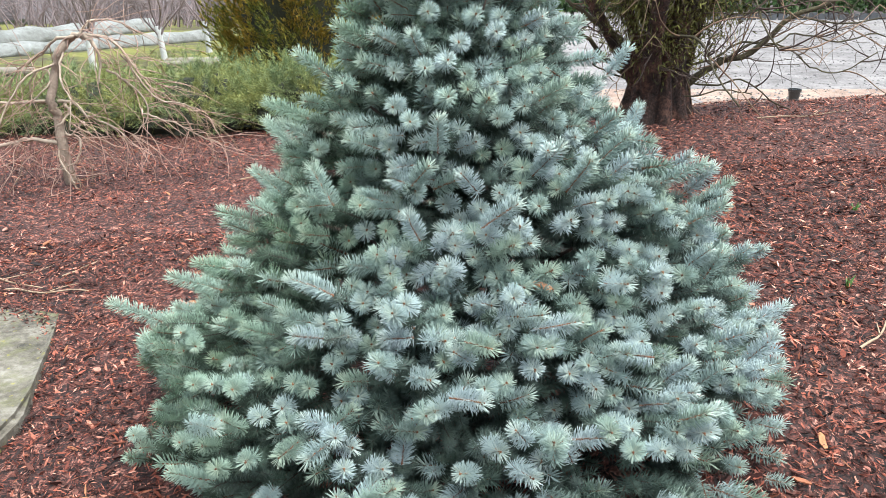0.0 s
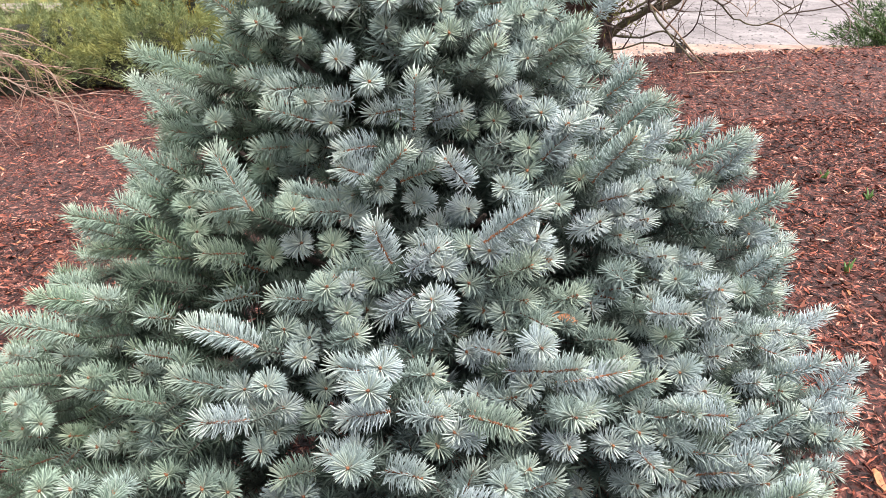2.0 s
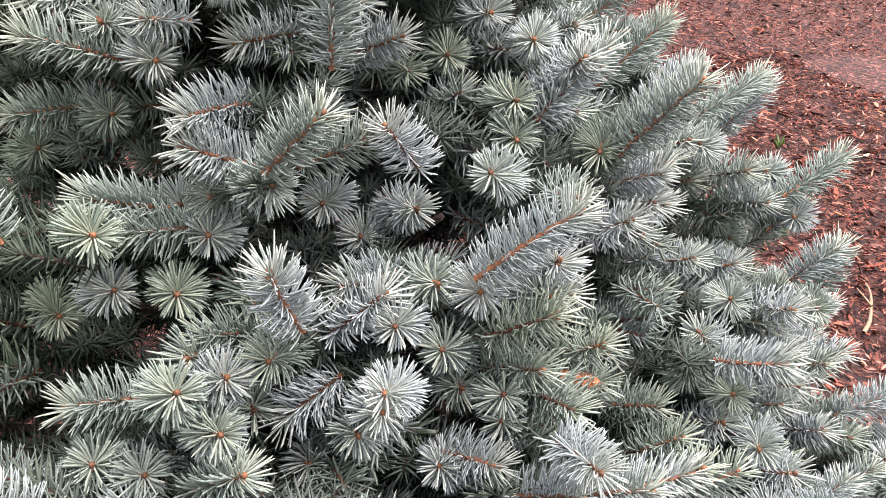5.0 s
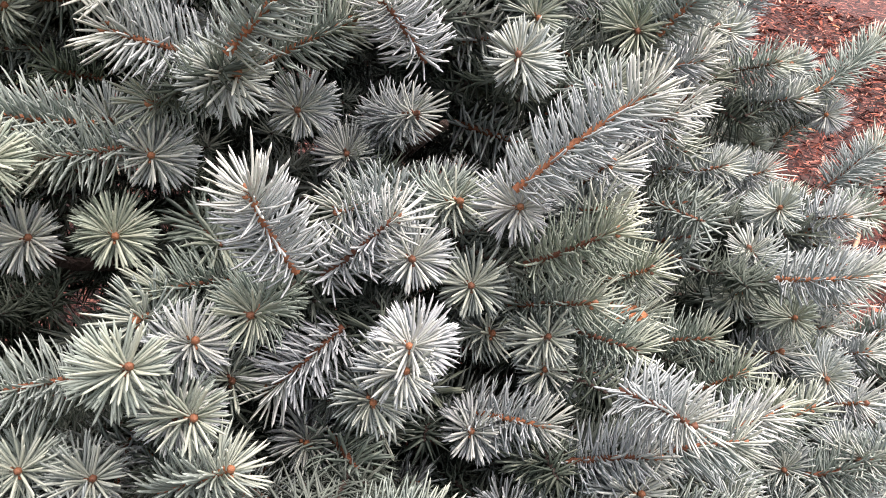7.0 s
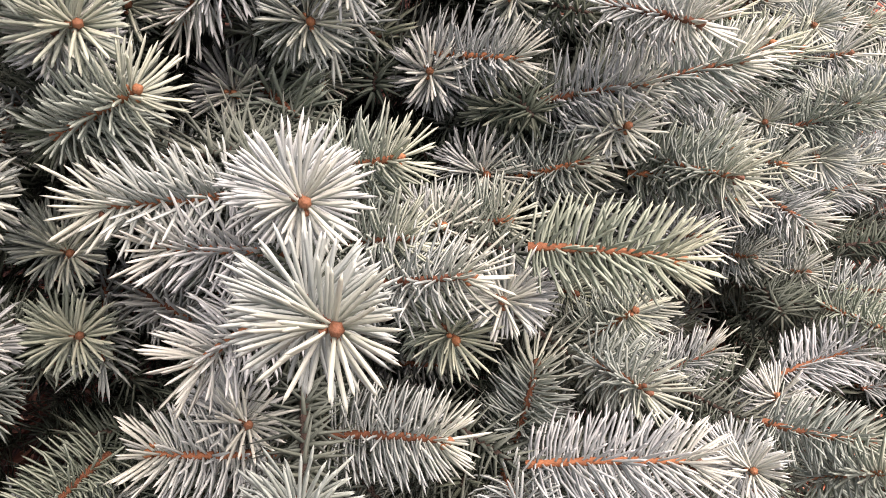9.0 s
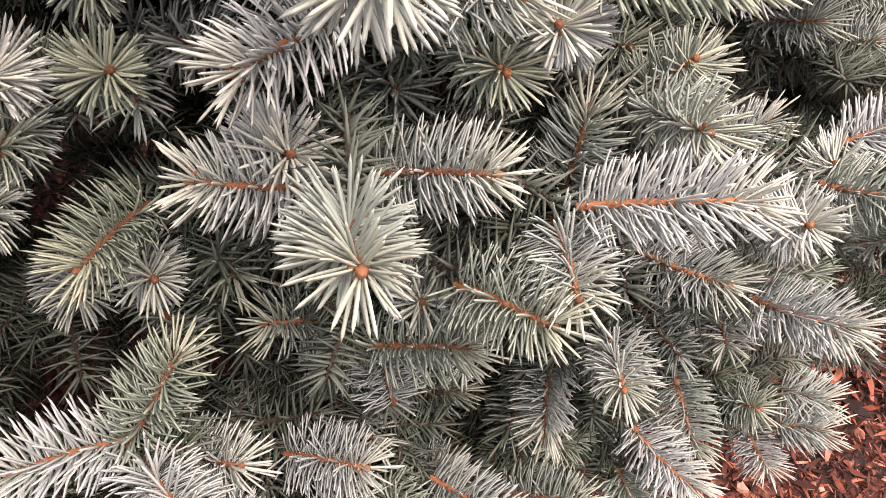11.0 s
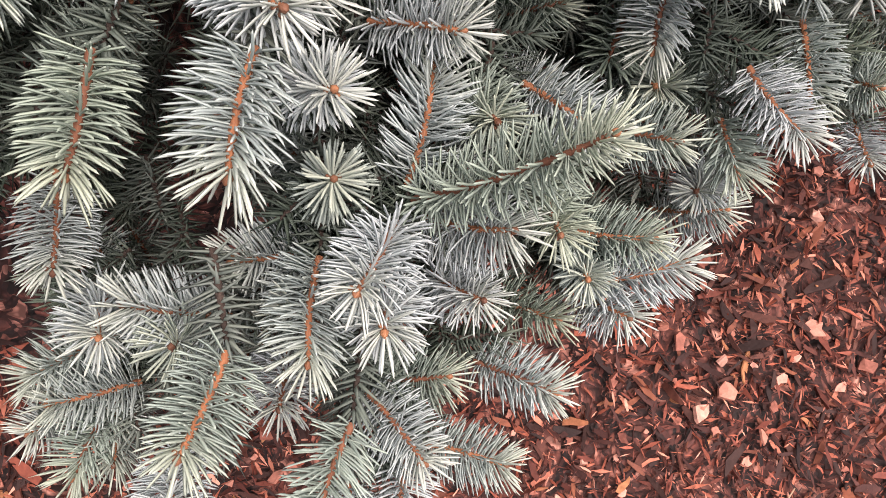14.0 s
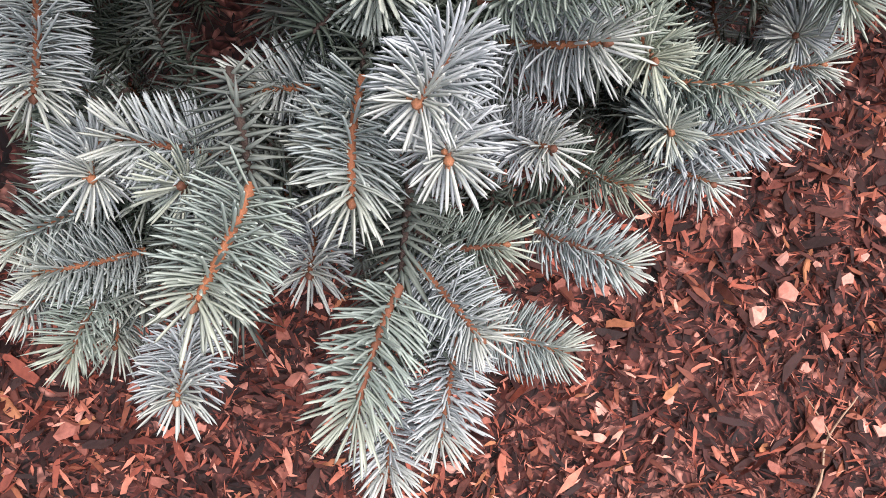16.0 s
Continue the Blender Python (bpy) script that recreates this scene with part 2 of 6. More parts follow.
# near-black fill colour that stands in for shade inside the evergreens
M_SHADE_CORE = two_scale("painted_shade_core", [(0.3, (0.0112, 0.0135, 0.006)), (0.7, (0.0375, 0.0375, 0.0188))], 10, 60, 0.95, 0.8, 0.02)
M_PLASTIC = two_scale("white_row_cover", [(0.35, (0.08, 0.073, 0.062)), (0.48, (0.165, 0.16, 0.148)), (0.66, (0.27, 0.27, 0.26))], 1.6, 10, 0.5, 0.8, 0.08)
M_BIRCH = two_scale("white_birch_bark", [(0.28, (0.075, 0.0675, 0.0638)), (0.4, (0.413, 0.398, 0.383)), (0.8, (0.585, 0.57, 0.555))], 10, 50, 0.7, 0.3, 0.01)
M_POT = two_scale("black_plastic", [(0.3, (0.009, 0.00975, 0.0112)), (0.7, (0.0225, 0.024, 0.027))], 12, 150, 0.45, 0.2, 0.002)
M_LOG = two_scale("weathered_log", [(0.3, (0.12, 0.0975, 0.075)), (0.7, (0.285, 0.247, 0.21))], 5, 60, 0.9, 0.5, 0.01)
M_WOODS = two_scale("far_bare_woods", [(0.3, (0.0638, 0.0525, 0.0562)), (0.5, (0.12, 0.0975, 0.101)), (0.75, (0.188, 0.158, 0.158))], 0.25, 2.2, 1.0, 0.8, 0.3)
M_HEDGE = random_colours("far_evergreen", [(0.0, (0.0225, 0.045, 0.015)), (0.5, (0.0525, 0.0975, 0.03)), (1.0, (0.105, 0.165, 0.0525))], 0.85, 20)
M_GREYWOOD = two_scale("dark_fence_board", [(0.3, (0.0375, 0.0375, 0.0413)), (0.7, (0.0975, 0.0975, 0.105))], 3, 40, 0.85, 0.4, 0.005)
M_STICK = two_scale("dry_stick", [(0.3, (0.20, 0.13, 0.08)), (0.7, (0.38, 0.28, 0.19))], 30, 200, 0.8, 0.3, 0.002)
M_MAUVE = two_scale("mauve_birch_twig", [(0.3, (0.13, 0.092, 0.092)), (0.7, (0.25, 0.19, 0.19))], 5, 60, 0.9, 0.3, 0.005)
M_DARKTWIG = two_scale("dark_bare_twig", [(0.3, (0.03, 0.018, 0.014)), (0.7, (0.085, 0.055, 0.042))], 6, 90, 0.85, 0.4, 0.005)
M_PINKTWIG = two_scale("reddish_weeping_twig", [(0.3, (0.20, 0.11, 0.085)), (0.6, (0.36, 0.23, 0.18)), (0.8, (0.52, 0.40, 0.31))], 9, 90, 0.8, 0.4, 0.005)
M_TREEMOSS = random_colours("hanging_moss", [(0.0, (0.04, 0.036, 0.012)), (0.5, (0.10, 0.093, 0.026)), (1.0, (0.19, 0.175, 0.05))], 0.9, 60)
M_SPROUT = two_scale("bulb_leaf", [(0.3, (0.045, 0.105, 0.0225)), (0.7, (0.105, 0.195, 0.045))], 20, 200, 0.5, 0.2, 0.001)


# ---- building helpers ----
def link_mesh(name, co, faces, material, parent=None, label="", smooth=True, attrs=None):
    """A mesh object from vertex and triangle arrays."""
    co, faces = np.asarray(co, np.float32), np.asarray(faces, np.int32)
    me = bpy.data.meshes.new(name)
    k = faces.shape[1]
    me.vertices.add(len(co))
    me.vertices.foreach_set("co", co.ravel())
    me.loops.add(faces.size)
    me.loops.foreach_set("vertex_index", faces.ravel())
    me.polygons.add(len(faces))
    me.polygons.foreach_set("loop_start", np.arange(0, faces.size, k, dtype=np.int32))
    me.polygons.foreach_set("use_smooth", np.full(len(faces), smooth))
    for key, values in (attrs or {}).items():
        me.attributes.new(key, "FLOAT", "POINT").data.foreach_set("value", np.asarray(values, np.float32))
    me.update(calc_edges=True)
    me.materials.append(material)
    ob = new(name, me)
    if parent is not None:
        ob.parent = parent
    if label:
        tagged(ob, label)
    return ob


def part(name, bm, material, parent, label=""):
    me = bpy.data.meshes.new(name)
    bm.to_mesh(me)
    bm.free()
    me.materials.append(material)
    ob = new(name, me)
    ob.parent = parent
    if label:
        tagged(ob, label)
    return ob


def empty_thing(name, place, label, category, group="", kind=""):
    ob = new(name)
    ob.empty_display_size = 0.05
    ob.location = place
    return tagged(ob, label, category, group, kind)


def unit(v):
    v = np.asarray(v, float)
    return v / np.maximum(np.linalg.norm(v, axis=-1, keepdims=True), 1e-9)


def square_ways(ways):
    """Two directions square to each way."""
    up = np.where(np.abs(ways[:, 2:3]) < 0.9, np.array([[0, 0, 1.0]]), np.array([[1.0, 0, 0]]))
    a = unit(np.cross(ways, up))
    return a, np.cross(ways, a)


def tube(path, radii, sides=6):
    """A tapering round limb along a path: vertices and quads."""
    path, radii = np.asarray(path, float), np.asarray(radii, float)
    way = unit(np.gradient(path, axis=0))
    a, b = square_ways(way)
    for i in range(1, len(a)):
        a[i] = unit(a[i - 1] - way[i] * (a[i - 1] @ way[i]))
        b[i] = np.cross(way[i], a[i])
    th = np.arange(sides) * 2 * np.pi / sides
    ring = np.cos(th)[None, :, None] * a[:, None] + np.sin(th)[None, :, None] * b[:, None]
    co = (path[:, None] + ring * radii[:, None, None]).reshape(-1, 3)
    n = len(path)
    i, j = np.meshgrid(np.arange(n - 1), np.arange(sides), indexing="ij")
    k = (j + 1) % sides
    quads = np.stack([i * sides + j, i * sides + k, (i + 1) * sides + k, (i + 1) * sides + j], -1).reshape(-1, 4)
    tris = np.concatenate([quads[:, [0, 1, 2]], quads[:, [0, 2, 3]]])
    cap = np.array([[(n - 1) * sides, (n - 1) * sides + q, (n - 1) * sides + q + 1] for q in range(1, sides - 1)])
    return co, np.concatenate([tris, cap])


def joined(pieces):
    cos, fs, at = [], [], 0
    for co, f in pieces:
        cos.append(co)
        fs.append(f + at)
        at += len(co)
    return np.concatenate(cos), np.concatenate(fs)


def ground_z(x, y):
    """The mulched bank falls towards the path and beyond its crest drops to the yard."""
    x, y = np.asarray(x, float), np.asarray(y, float)
    z = -0.156 + 0.225 * np.tanh(x / 1.5) + 0.138 * np.tanh((y + 0.5) / 0.22) + 0.11 * np.tanh((y - 0.5) / 1.2)
    side = np.clip((x + 0.6) / 1.0, 0, 1)
    s = np.clip((y - (4.3 - 1.8 * side)) / (1.8 - 0.4 * side), 0, 1)
    s = s * s * (3 - 2 * s)
    s = np.maximum(s, np.clip((np.hypot(x, y) - 6.0) / 6.0, 0, 1))
    return z * (1 - s) - 0.40 * s


# ---- ground ----
def bank_relief(x, y):
    """Small lumps and mounds in the mulch."""
    rng = np.random.default_rng(3)
    x, y = np.asarray(x, float), np.asarray(y, float)
    z = np.zeros(np.broadcast(x, y).shape)
    for k in range(26):
        fx, fy, p, q = rng.uniform(1.5, 12), rng.uniform(1.5, 12), rng.uniform(0, 6.3), rng.uniform(0, 6.3)
        z = z + 0.012 * np.sin(x * fx + p) * np.sin(y * fy + q) / (fx + fy)
    z = z * (1 + 1.5 * np.clip(y, 0, 1))
    for k in range(34):
        mx, my, mr = rng.uniform(-2.8, 3.4), rng.uniform(0.7, 2.5), rng.uniform(0.13, 0.25)
        z = z + rng.uniform(-0.012, 0.026) * np.exp(-((x - mx) ** 2 + (y - my) ** 2) / mr ** 2)
    return z * np.clip((7 - np.hypot(x, y)) / 2, 0, 1)


def build_ground():
    near = np.arange(-3.0, 5.01, 0.08)
    far = 5.0 * np.power(1.16, np.arange(1, 34))
    ys = np.concatenate([-3.0 - (far - 5.0)[::-1][:], near[:], far])
    xs0 = np.arange(-4.0, 4.81, 0.08)
    xs = np.concatenate([-4.0 - (far - 5.0)[::-1], xs0, 4.8 + (far - 5.0)])
    ys, xs = np.unique(ys), np.unique(xs)
    X, Y = np.meshgrid(xs, ys)
    Z = ground_z(X, Y) + bank_relief(X, Y)
    co = np.stack([X, Y, Z], -1).reshape(-1, 3)
    w = len(xs)
    i, j = np.meshgrid(np.arange(len(ys) - 1), np.arange(w - 1), indexing="ij")
    f = np.stack([i * w + j, i * w + j + 1, (i + 1) * w + j + 1, (i + 1) * w + j], -1).reshape(-1, 4)
    ob = link_mesh("ground", co, f, M_MULCH)
    for m in (M_GRAVEL, M_SAND, M_MOSS):
        ob.data.materials.append(m)
    c = co[f].mean(1)
    wave = 0.25 * np.sin(c[:, 0] * 1.7) + 0.15 * np.sin(c[:, 0] * 4.1 + 1)
    idx = np.zeros(len(f), np.int32)
    right = c[:, 0] > -0.12 * (c[:, 1] - 3.0) - 0.2
    edge = 2.72 + wave * 0.2
    idx[(c[:, 1] > edge) & right] = 2
    idx[(c[:, 1] > 7.4 + 0.5 * wave) & right] = 1
    idx[(c[:, 1] > 4.4 + wave) & ~right] = 3
    idx[np.hypot(c[:, 0], c[:, 1]) > 30] = 3
    idx[(c[:, 1] < -4)] = 3
    ob.data.polygons.foreach_set("material_index", idx)
    tagged(ob, "bank of reddish bark mulch falling to a pale gravel yard", "ground", kind="structure")


build_ground()


def build_yard_stones():
    """Loose stones scattered over the gravel yard."""
    rng = np.random.default_rng(12)
    n = 3200
    y = 6.9 + 15 * rng.uniform(0, 1, n) ** 1.6
    x = 0.6 + (0.72 * y - 0.6) * rng.uniform(0, 1, n)
    r = rng.uniform(0.008, 0.03, n) * (0.6 + y / 16)
    a = rng.uniform(0, 6.28, (n, 1)) + np.arange(5) * 1.257
    ring = np.stack([np.cos(a) * r[:, None] * rng.uniform(0.6, 1.3, (n, 5)), np.sin(a) * r[:, None] * rng.uniform(0.6, 1.3, (n, 5)), np.full((n, 5), -0.004)], -1)
    top = np.stack([0 * r, 0 * r, 0.45 * r], -1)[:, None]
    co = np.concatenate([ring, top], 1) + np.stack([x, y, ground_z(x, y)], -1)[:, None]
    f = np.array([(k, (k + 1) % 5, 5) for k in range(5)])
    ob = link_mesh("loose_stones", co.reshape(-1, 3), (np.arange(n)[:, None, None] * 6 + f[None]).reshape(-1, 3), M_PEBBLE, bpy.data.objects["ground"], smooth=False)
    tagged(ob, "scattered small stones", kind="stuff")


build_yard_stones()


# ---- loose bark chips on the bank ----
def chip_arrays(rng):
    """One splintered chip lying along x: a bent, tapering sliver."""
    n = 3
    t = np.linspace(-0.5, 0.5, n)
    w = np.array([0.6, 1.0, 0.5]) * rng.uniform(0.6, 1.25, n)
    lift = 0.12 * np.sin((t + 0.5) * 3.1) * rng.uniform(-1, 1)
    skew = rng.normal(0, 0.12, n)
    top_l = np.stack([t, 0.5 * w + skew, lift + 0.5], -1)
    top_r = np.stack([t, -0.5 * w + skew, lift + 0.5 + rng.normal(0, 0.15)], -1)
    bot = np.stack([t, skew, lift - 0.5], -1)
    co = np.concatenate([top_l, top_r, bot])
    f = []
    for i in range(n - 1):
        for a, b in ((0, n), (n, 2 * n), (2 * n, 0)):
            f += [(a + i, b + i, b + i + 1), (a + i, b + i + 1, a + i + 1)]
    f += [(0, 2 * n, n), (n - 1, 2 * n - 1, 3 * n - 1)]
    return co, np.array(f)


def sliver_arrays(rng):
    """A thin shred of bark along x: a narrow, bent three-sided splinter."""
    j = rng.normal(0, 0.1, 5)
    co = np.array([[-0.5, j[0], 0.0], [0.05, 0.5, 0.35 + j[1]], [0.0, -0.5, 0.3 + j[2]], [0.5, j[3], 0.1]])
    return co, np.array([(0, 2, 1), (1, 2, 3)])


def strip_arrays(rng):
    """A flat strip of bark along x with ragged edges and split ends."""
    n = 4
    t = np.array([-0.5, -0.17, 0.2, 0.5])
    w = np.array([0.55, 1.0, 0.9, 0.4]) * rng.uniform(0.7, 1.2, n)
    skew, lift = rng.normal(0, 0.1, n), 0.9 * np.sin((t + 0.5) * 3.1) * rng.uniform(-1, 1)
    tl = np.stack([t + rng.normal(0, 0.04, n), 0.5 * w + skew, lift + 0.5 + rng.normal(0, 0.2, n)], -1)
    tr = np.stack([t + rng.normal(0, 0.04, n), -0.5 * w + skew, lift + 0.5 + rng.normal(0, 0.2, n)], -1)
    bl, br = tl - np.array([0, 0, 1.0]), tr - np.array([0, 0, 1.0])
    f = []
    for i in range(n - 1):
        for p, q in ((0, n), (n, 3 * n), (2 * n, 0)):
            f += [(p + i, q + i, q + i + 1), (p + i, q + i + 1, p + i + 1)]
    f += [(0, 2 * n, n), (n, 2 * n, 3 * n), (n - 1, 2 * n - 1, 3 * n - 1), (2 * n - 1, 4 * n - 1, 3 * n - 1)]
    return np.concatenate([tl, tr, bl, br]), np.array(f)


def flake_arrays(rng):
    """A broken flake of inner bark: an uneven seven-cornered plate."""
    k = 7
    a = np.arange(k) * 2 * np.pi / k + rng.normal(0, 0.22, k)
    r = 0.5 * rng.uniform(0.4, 1.2, k)
    top = np.stack([np.cos(a) * r, np.sin(a) * r, 0.5 + rng.normal(0, 0.25, k)], -1)
    low = np.stack([np.cos(a) * r * 1.04, np.sin(a) * r * 1.04, np.full(k, -0.5)], -1)
    mid = np.array([[rng.normal(0, 0.06), rng.normal(0, 0.06), 0.8]])
    f = [(i, (i + 1) % k, 2 * k) for i in range(k)]
    for i in range(k):
        j = (i + 1) % k
        f += [(i, i + k, j + k), (i, j + k, j)]
    return np.concatenate([top, low, mid]), np.array(f)


def build_chips():
    rng = np.random.default_rng(77)
    shapes, shreds = [chip_arrays(rng) for _ in range(16)], [sliver_arrays(rng) for _ in range(8)]
    strips, flakes = [strip_arrays(rng) for _ in range(14)], [flake_arrays(rng) for _ in range(14)]
    ground = bpy.data.objects["ground"]

    def layer(name, label, material, rows):
        """Strews pieces over stretches of the bank: how many, from x to x, from y to y, length, width, thickness, how high up, kinds."""
        cos, fs, at = [], [], 0
        for n, x0, x1, y0, y1, length, width, thick, rise, kinds in rows:
            x, y = rng.uniform(x0, x1, n), rng.uniform(y0, y1, n)
            ln = np.clip(length * rng.lognormal(0, 0.45, n), 0.004, 0.042)
            wd = ln * rng.uniform(width * 0.55, width * 1.5, n)
            th = np.clip(wd * rng.uniform(0.6, 1.4, n) * thick, 0.0008, 0.007)
            z = ground_z(x, y) + bank_relief(x, y)
            yaw, pit, rol = rng.uniform(0, 6.28, n), rng.normal(0, 0.32, n), rng.normal(0, 0.5, n)
            pick = rng.integers(0, len(kinds), n)
            cy, sy, cp, sp, cr, sr = np.cos(yaw), np.sin(yaw), np.cos(pit), np.sin(pit), np.cos(rol), np.sin(rol)
            ex = np.stack([cy * cp, sy * cp, sp], -1)
            ey = np.stack([-sy * cr, cy * cr, sr], -1)
            ez = np.cross(ex, ey)
            for k, (co, f) in enumerate(kinds):
                i = np.where(pick == k)[0]
                v = (co[None, :, 0:1] * (ln[i, None, None] * ex[i][:, None]) + co[None, :, 1:2] * (wd[i, None, None] * ey[i][:, None]) + co[None, :, 2:3] * (th[i, None, None] * ez[i][:, None]))
                v = v + np.stack([x[i], y[i], z[i] + 0.002 + 0.25 * th[i] + rng.uniform(0, rise, len(i))], -1)[:, None]
                cos.append(v.reshape(-1, 3))
                fs.append((f[None] + (np.arange(len(i)) * len(co))[:, None, None] + at).reshape(-1, 3))
                at += len(i) * len(co)
        ob = link_mesh(name, np.concatenate(cos), np.concatenate(fs), material, ground, smooth=False)
        tagged(ob, label, kind="stuff")

    near, right, left = (-0.78, 0.66, -1.25, -0.5), (0.4, 2.0, -0.8, 1.3), (-2.4, -0.5, -0.7, 1.3)
    far_right, far_left = (0.5, 3.6, 1.2, 3.0), (-3.0, 0.2, 1.2, 3.6)
    layer("loose_mulch", "scattered shredded bark chips", M_CHIP, (
        (9000, *near, 0.012, 0.22, 0.4, 0.009, shapes), (30000, *near, 0.010, 0.15, 0.3, 0.011, shreds),
        (4000, *right, 0.016, 0.25, 0.4, 0.012, shapes), (44000, *right, 0.0165, 0.17, 0.35, 0.013, shreds),
        (4000, *left, 0.016, 0.25, 0.4, 0.012, shapes), (40000, *left, 0.0165, 0.17, 0.35, 0.013, shreds),
        (44000, *far_right, 0.017, 0.17, 0.35, 0.013, shreds), (44000, *far_left, 0.018, 0.17, 0.35, 0.013, shreds)))
    layer("bark_strips", "flat dark strips of weathered bark", M_STRIP, (
        (3600, *near, 0.0165, 0.25, 0.16, 0.012, strips), (3600, *right, 0.018, 0.26, 0.2, 0.014, strips),
        (3600, *left, 0.018, 0.26, 0.2, 0.014, strips), (1300, *far_right, 0.02, 0.28, 0.2, 0.014, strips), (1300, *far_left, 0.02, 0.28, 0.2, 0.014, strips)))
    layer("bark_flakes", "pale pinkish broken flakes of inner bark", M_FLAKE, (
        (1300, *near, 0.0095, 0.75, 0.2, 0.013, flakes), (900, *right, 0.009, 0.7, 0.2, 0.014, flakes),
        (900, *left, 0.009, 0.7, 0.2, 0.014, flakes), (350, *far_right, 0.010, 0.7, 0.2, 0.014, flakes), (350, *far_left, 0.010, 0.7, 0.2, 0.014, flakes)))
    # the larger chips in front of the tree, one by one
    mesh = []
    for co, f in strips:
        o = link_mesh("chip", co * np.array([0.025, 0.0062, 0.0015]), f, M_CHIP_ONE, smooth=False)
        mesh.append(o.data)
        bpy.data.objects.remove(o)
    for co, f in flakes:
        o = link_mesh("chip", co * np.array([0.0125, 0.0105, 0.002]), f, M_FLAKE_ONE, smooth=False)
        mesh.append(o.data)
        bpy.data.objects.remove(o)
    for i in range(290):
        x, y = rng.uniform(-0.75, 0.62), rng.uniform(-1.2, -0.62)
        o = new("bark_chip", mesh[i % len(mesh)])
        o.parent = ground
        s = rng.uniform(0.55, 1.1)
        o.matrix_basis = pose(x, y, float(ground_z(x, y) + bank_relief(x, y)) + 0.012, rng.normal(0, 10), rng.normal(0, 10), rng.uniform(0, 360)) @ Matrix.Diagonal((s, s * rng.uniform(0.7, 1.5), s, 1))


build_chips()


# ---- the blue spruce ----
GOLD = math.pi * (3 - math.sqrt(5))


def shoot_arrays(length, count, needle, seed, fine=2, thick=0.0006, bend=0.0):
    """A shoot along +z from the origin, its upper side towards +y: the needles as thin curved prisms, parted along the top of the twig.
    Returns vertices, triangles and the tip value of each vertex."""
    r = np.random.default_rng(seed)
    t = np.clip((np.arange(count) + 0.5) / count + r.normal(0, 0.012, count), 0.0, 1.0)
    t = t ** 0.95
    th = np.arange(count) * GOLD + r.normal(0, 0.16, count)
    part_way = np.interp(t, [0, 0.8, 1.0], [0.23, 0.23, 0.05])
    th = th + part_way * np.sin(2 * (th - math.pi / 2)) + 0.12 * np.sin(th - math.pi / 2)
    out = np.stack([np.cos(th), np.sin(th), np.zeros(count)], -1)
    # open along the twig, closing round the bud at the tip
    ang = np.radians(np.interp(t, [0, 0.2, 0.7, 0.88, 1.0], [90, 82, 74, 62, 36]) + r.normal(0, 7, count))
    up = np.array([[0, 1.0, 0]])
    along = np.array([[0, 0, 1.0]])
    side_on = 1 - np.abs(out[:, 1])
    way = unit(out * np.sin(ang)[:, None] + along * np.cos(ang)[:, None] + up * (r.uniform(0.02, 0.16, count) + 0.22 * side_on)[:, None] + r.normal(0, 0.05, (count, 3)))
    ln = needle * np.interp(t, [0, 0.12, 0.6, 1.0], [0.72, 0.95, 1.0, 0.84]) * r.uniform(0.82, 1.08, count)
    side = unit(np.cross(way, along + 1e-3))
    nrm = np.cross(side, way)
    root = np.stack([bend * t ** 2, np.zeros(count), t * length], -1) + out * 0.0016
    curl = (along * r.uniform(0.06, 0.3, count)[:, None] + up * r.uniform(0.0, 0.12, count)[:, None] + r.normal(0, 0.04, (count, 3))) * ln[:, None]
    stations = [[(0.0, 1.0)], [(0.0, 0.9), (0.7, 1.0)], [(0.0, 0.7), (0.45, 1.0), (0.88, 0.85)]][fine]
    cos = []
    for s, w in stations:
        mid = root + way * (ln * s)[:, None] + curl * (s * s)
        for k in range(3):
            a = k * 2 * math.pi / 3 + 0.5
            cos.append(mid + (side * math.cos(a) + nrm * math.sin(a)) * (thick * w))
    cos.append(root + way * ln[:, None] + curl)
    nv, ns = len(cos), len(stations)
    co = np.stack(cos, 1).reshape(-1, 3)
    f = []
    for s in range(ns - 1):
        for k in range(3):
            a, b, c, d = s * 3 + k, s * 3 + (k + 1) % 3, (s + 1) * 3 + (k + 1) % 3, (s + 1) * 3 + k
            f += [(a, b, c), (a, c, d)]
    f += [((ns - 1) * 3 + k, (ns - 1) * 3 + (k + 1) % 3, nv - 1) for k in range(3)]
    faces = (np.arange(count)[:, None, None] * nv + np.array(f)[None]).reshape(-1, 3)
    tip = np.repeat(np.clip((t - 0.72) / 0.28, 0, 1), nv)
    return co, faces, tip


def twig_arrays(length, bend=0.0, radius=0.0021, steps=7, sides=6):
    t = np.linspace(-0.02, 0.97, steps)
    p = np.stack([bend * t ** 2, 0 * t, t * length], -1)
    rad = radius * np.interp(t, [0, 0.8, 1], [1, 0.85, 0.6]) * (1 + 0.2 * np.sin(np.arange(steps) * 2.3))
    return tube(p, rad, sides)


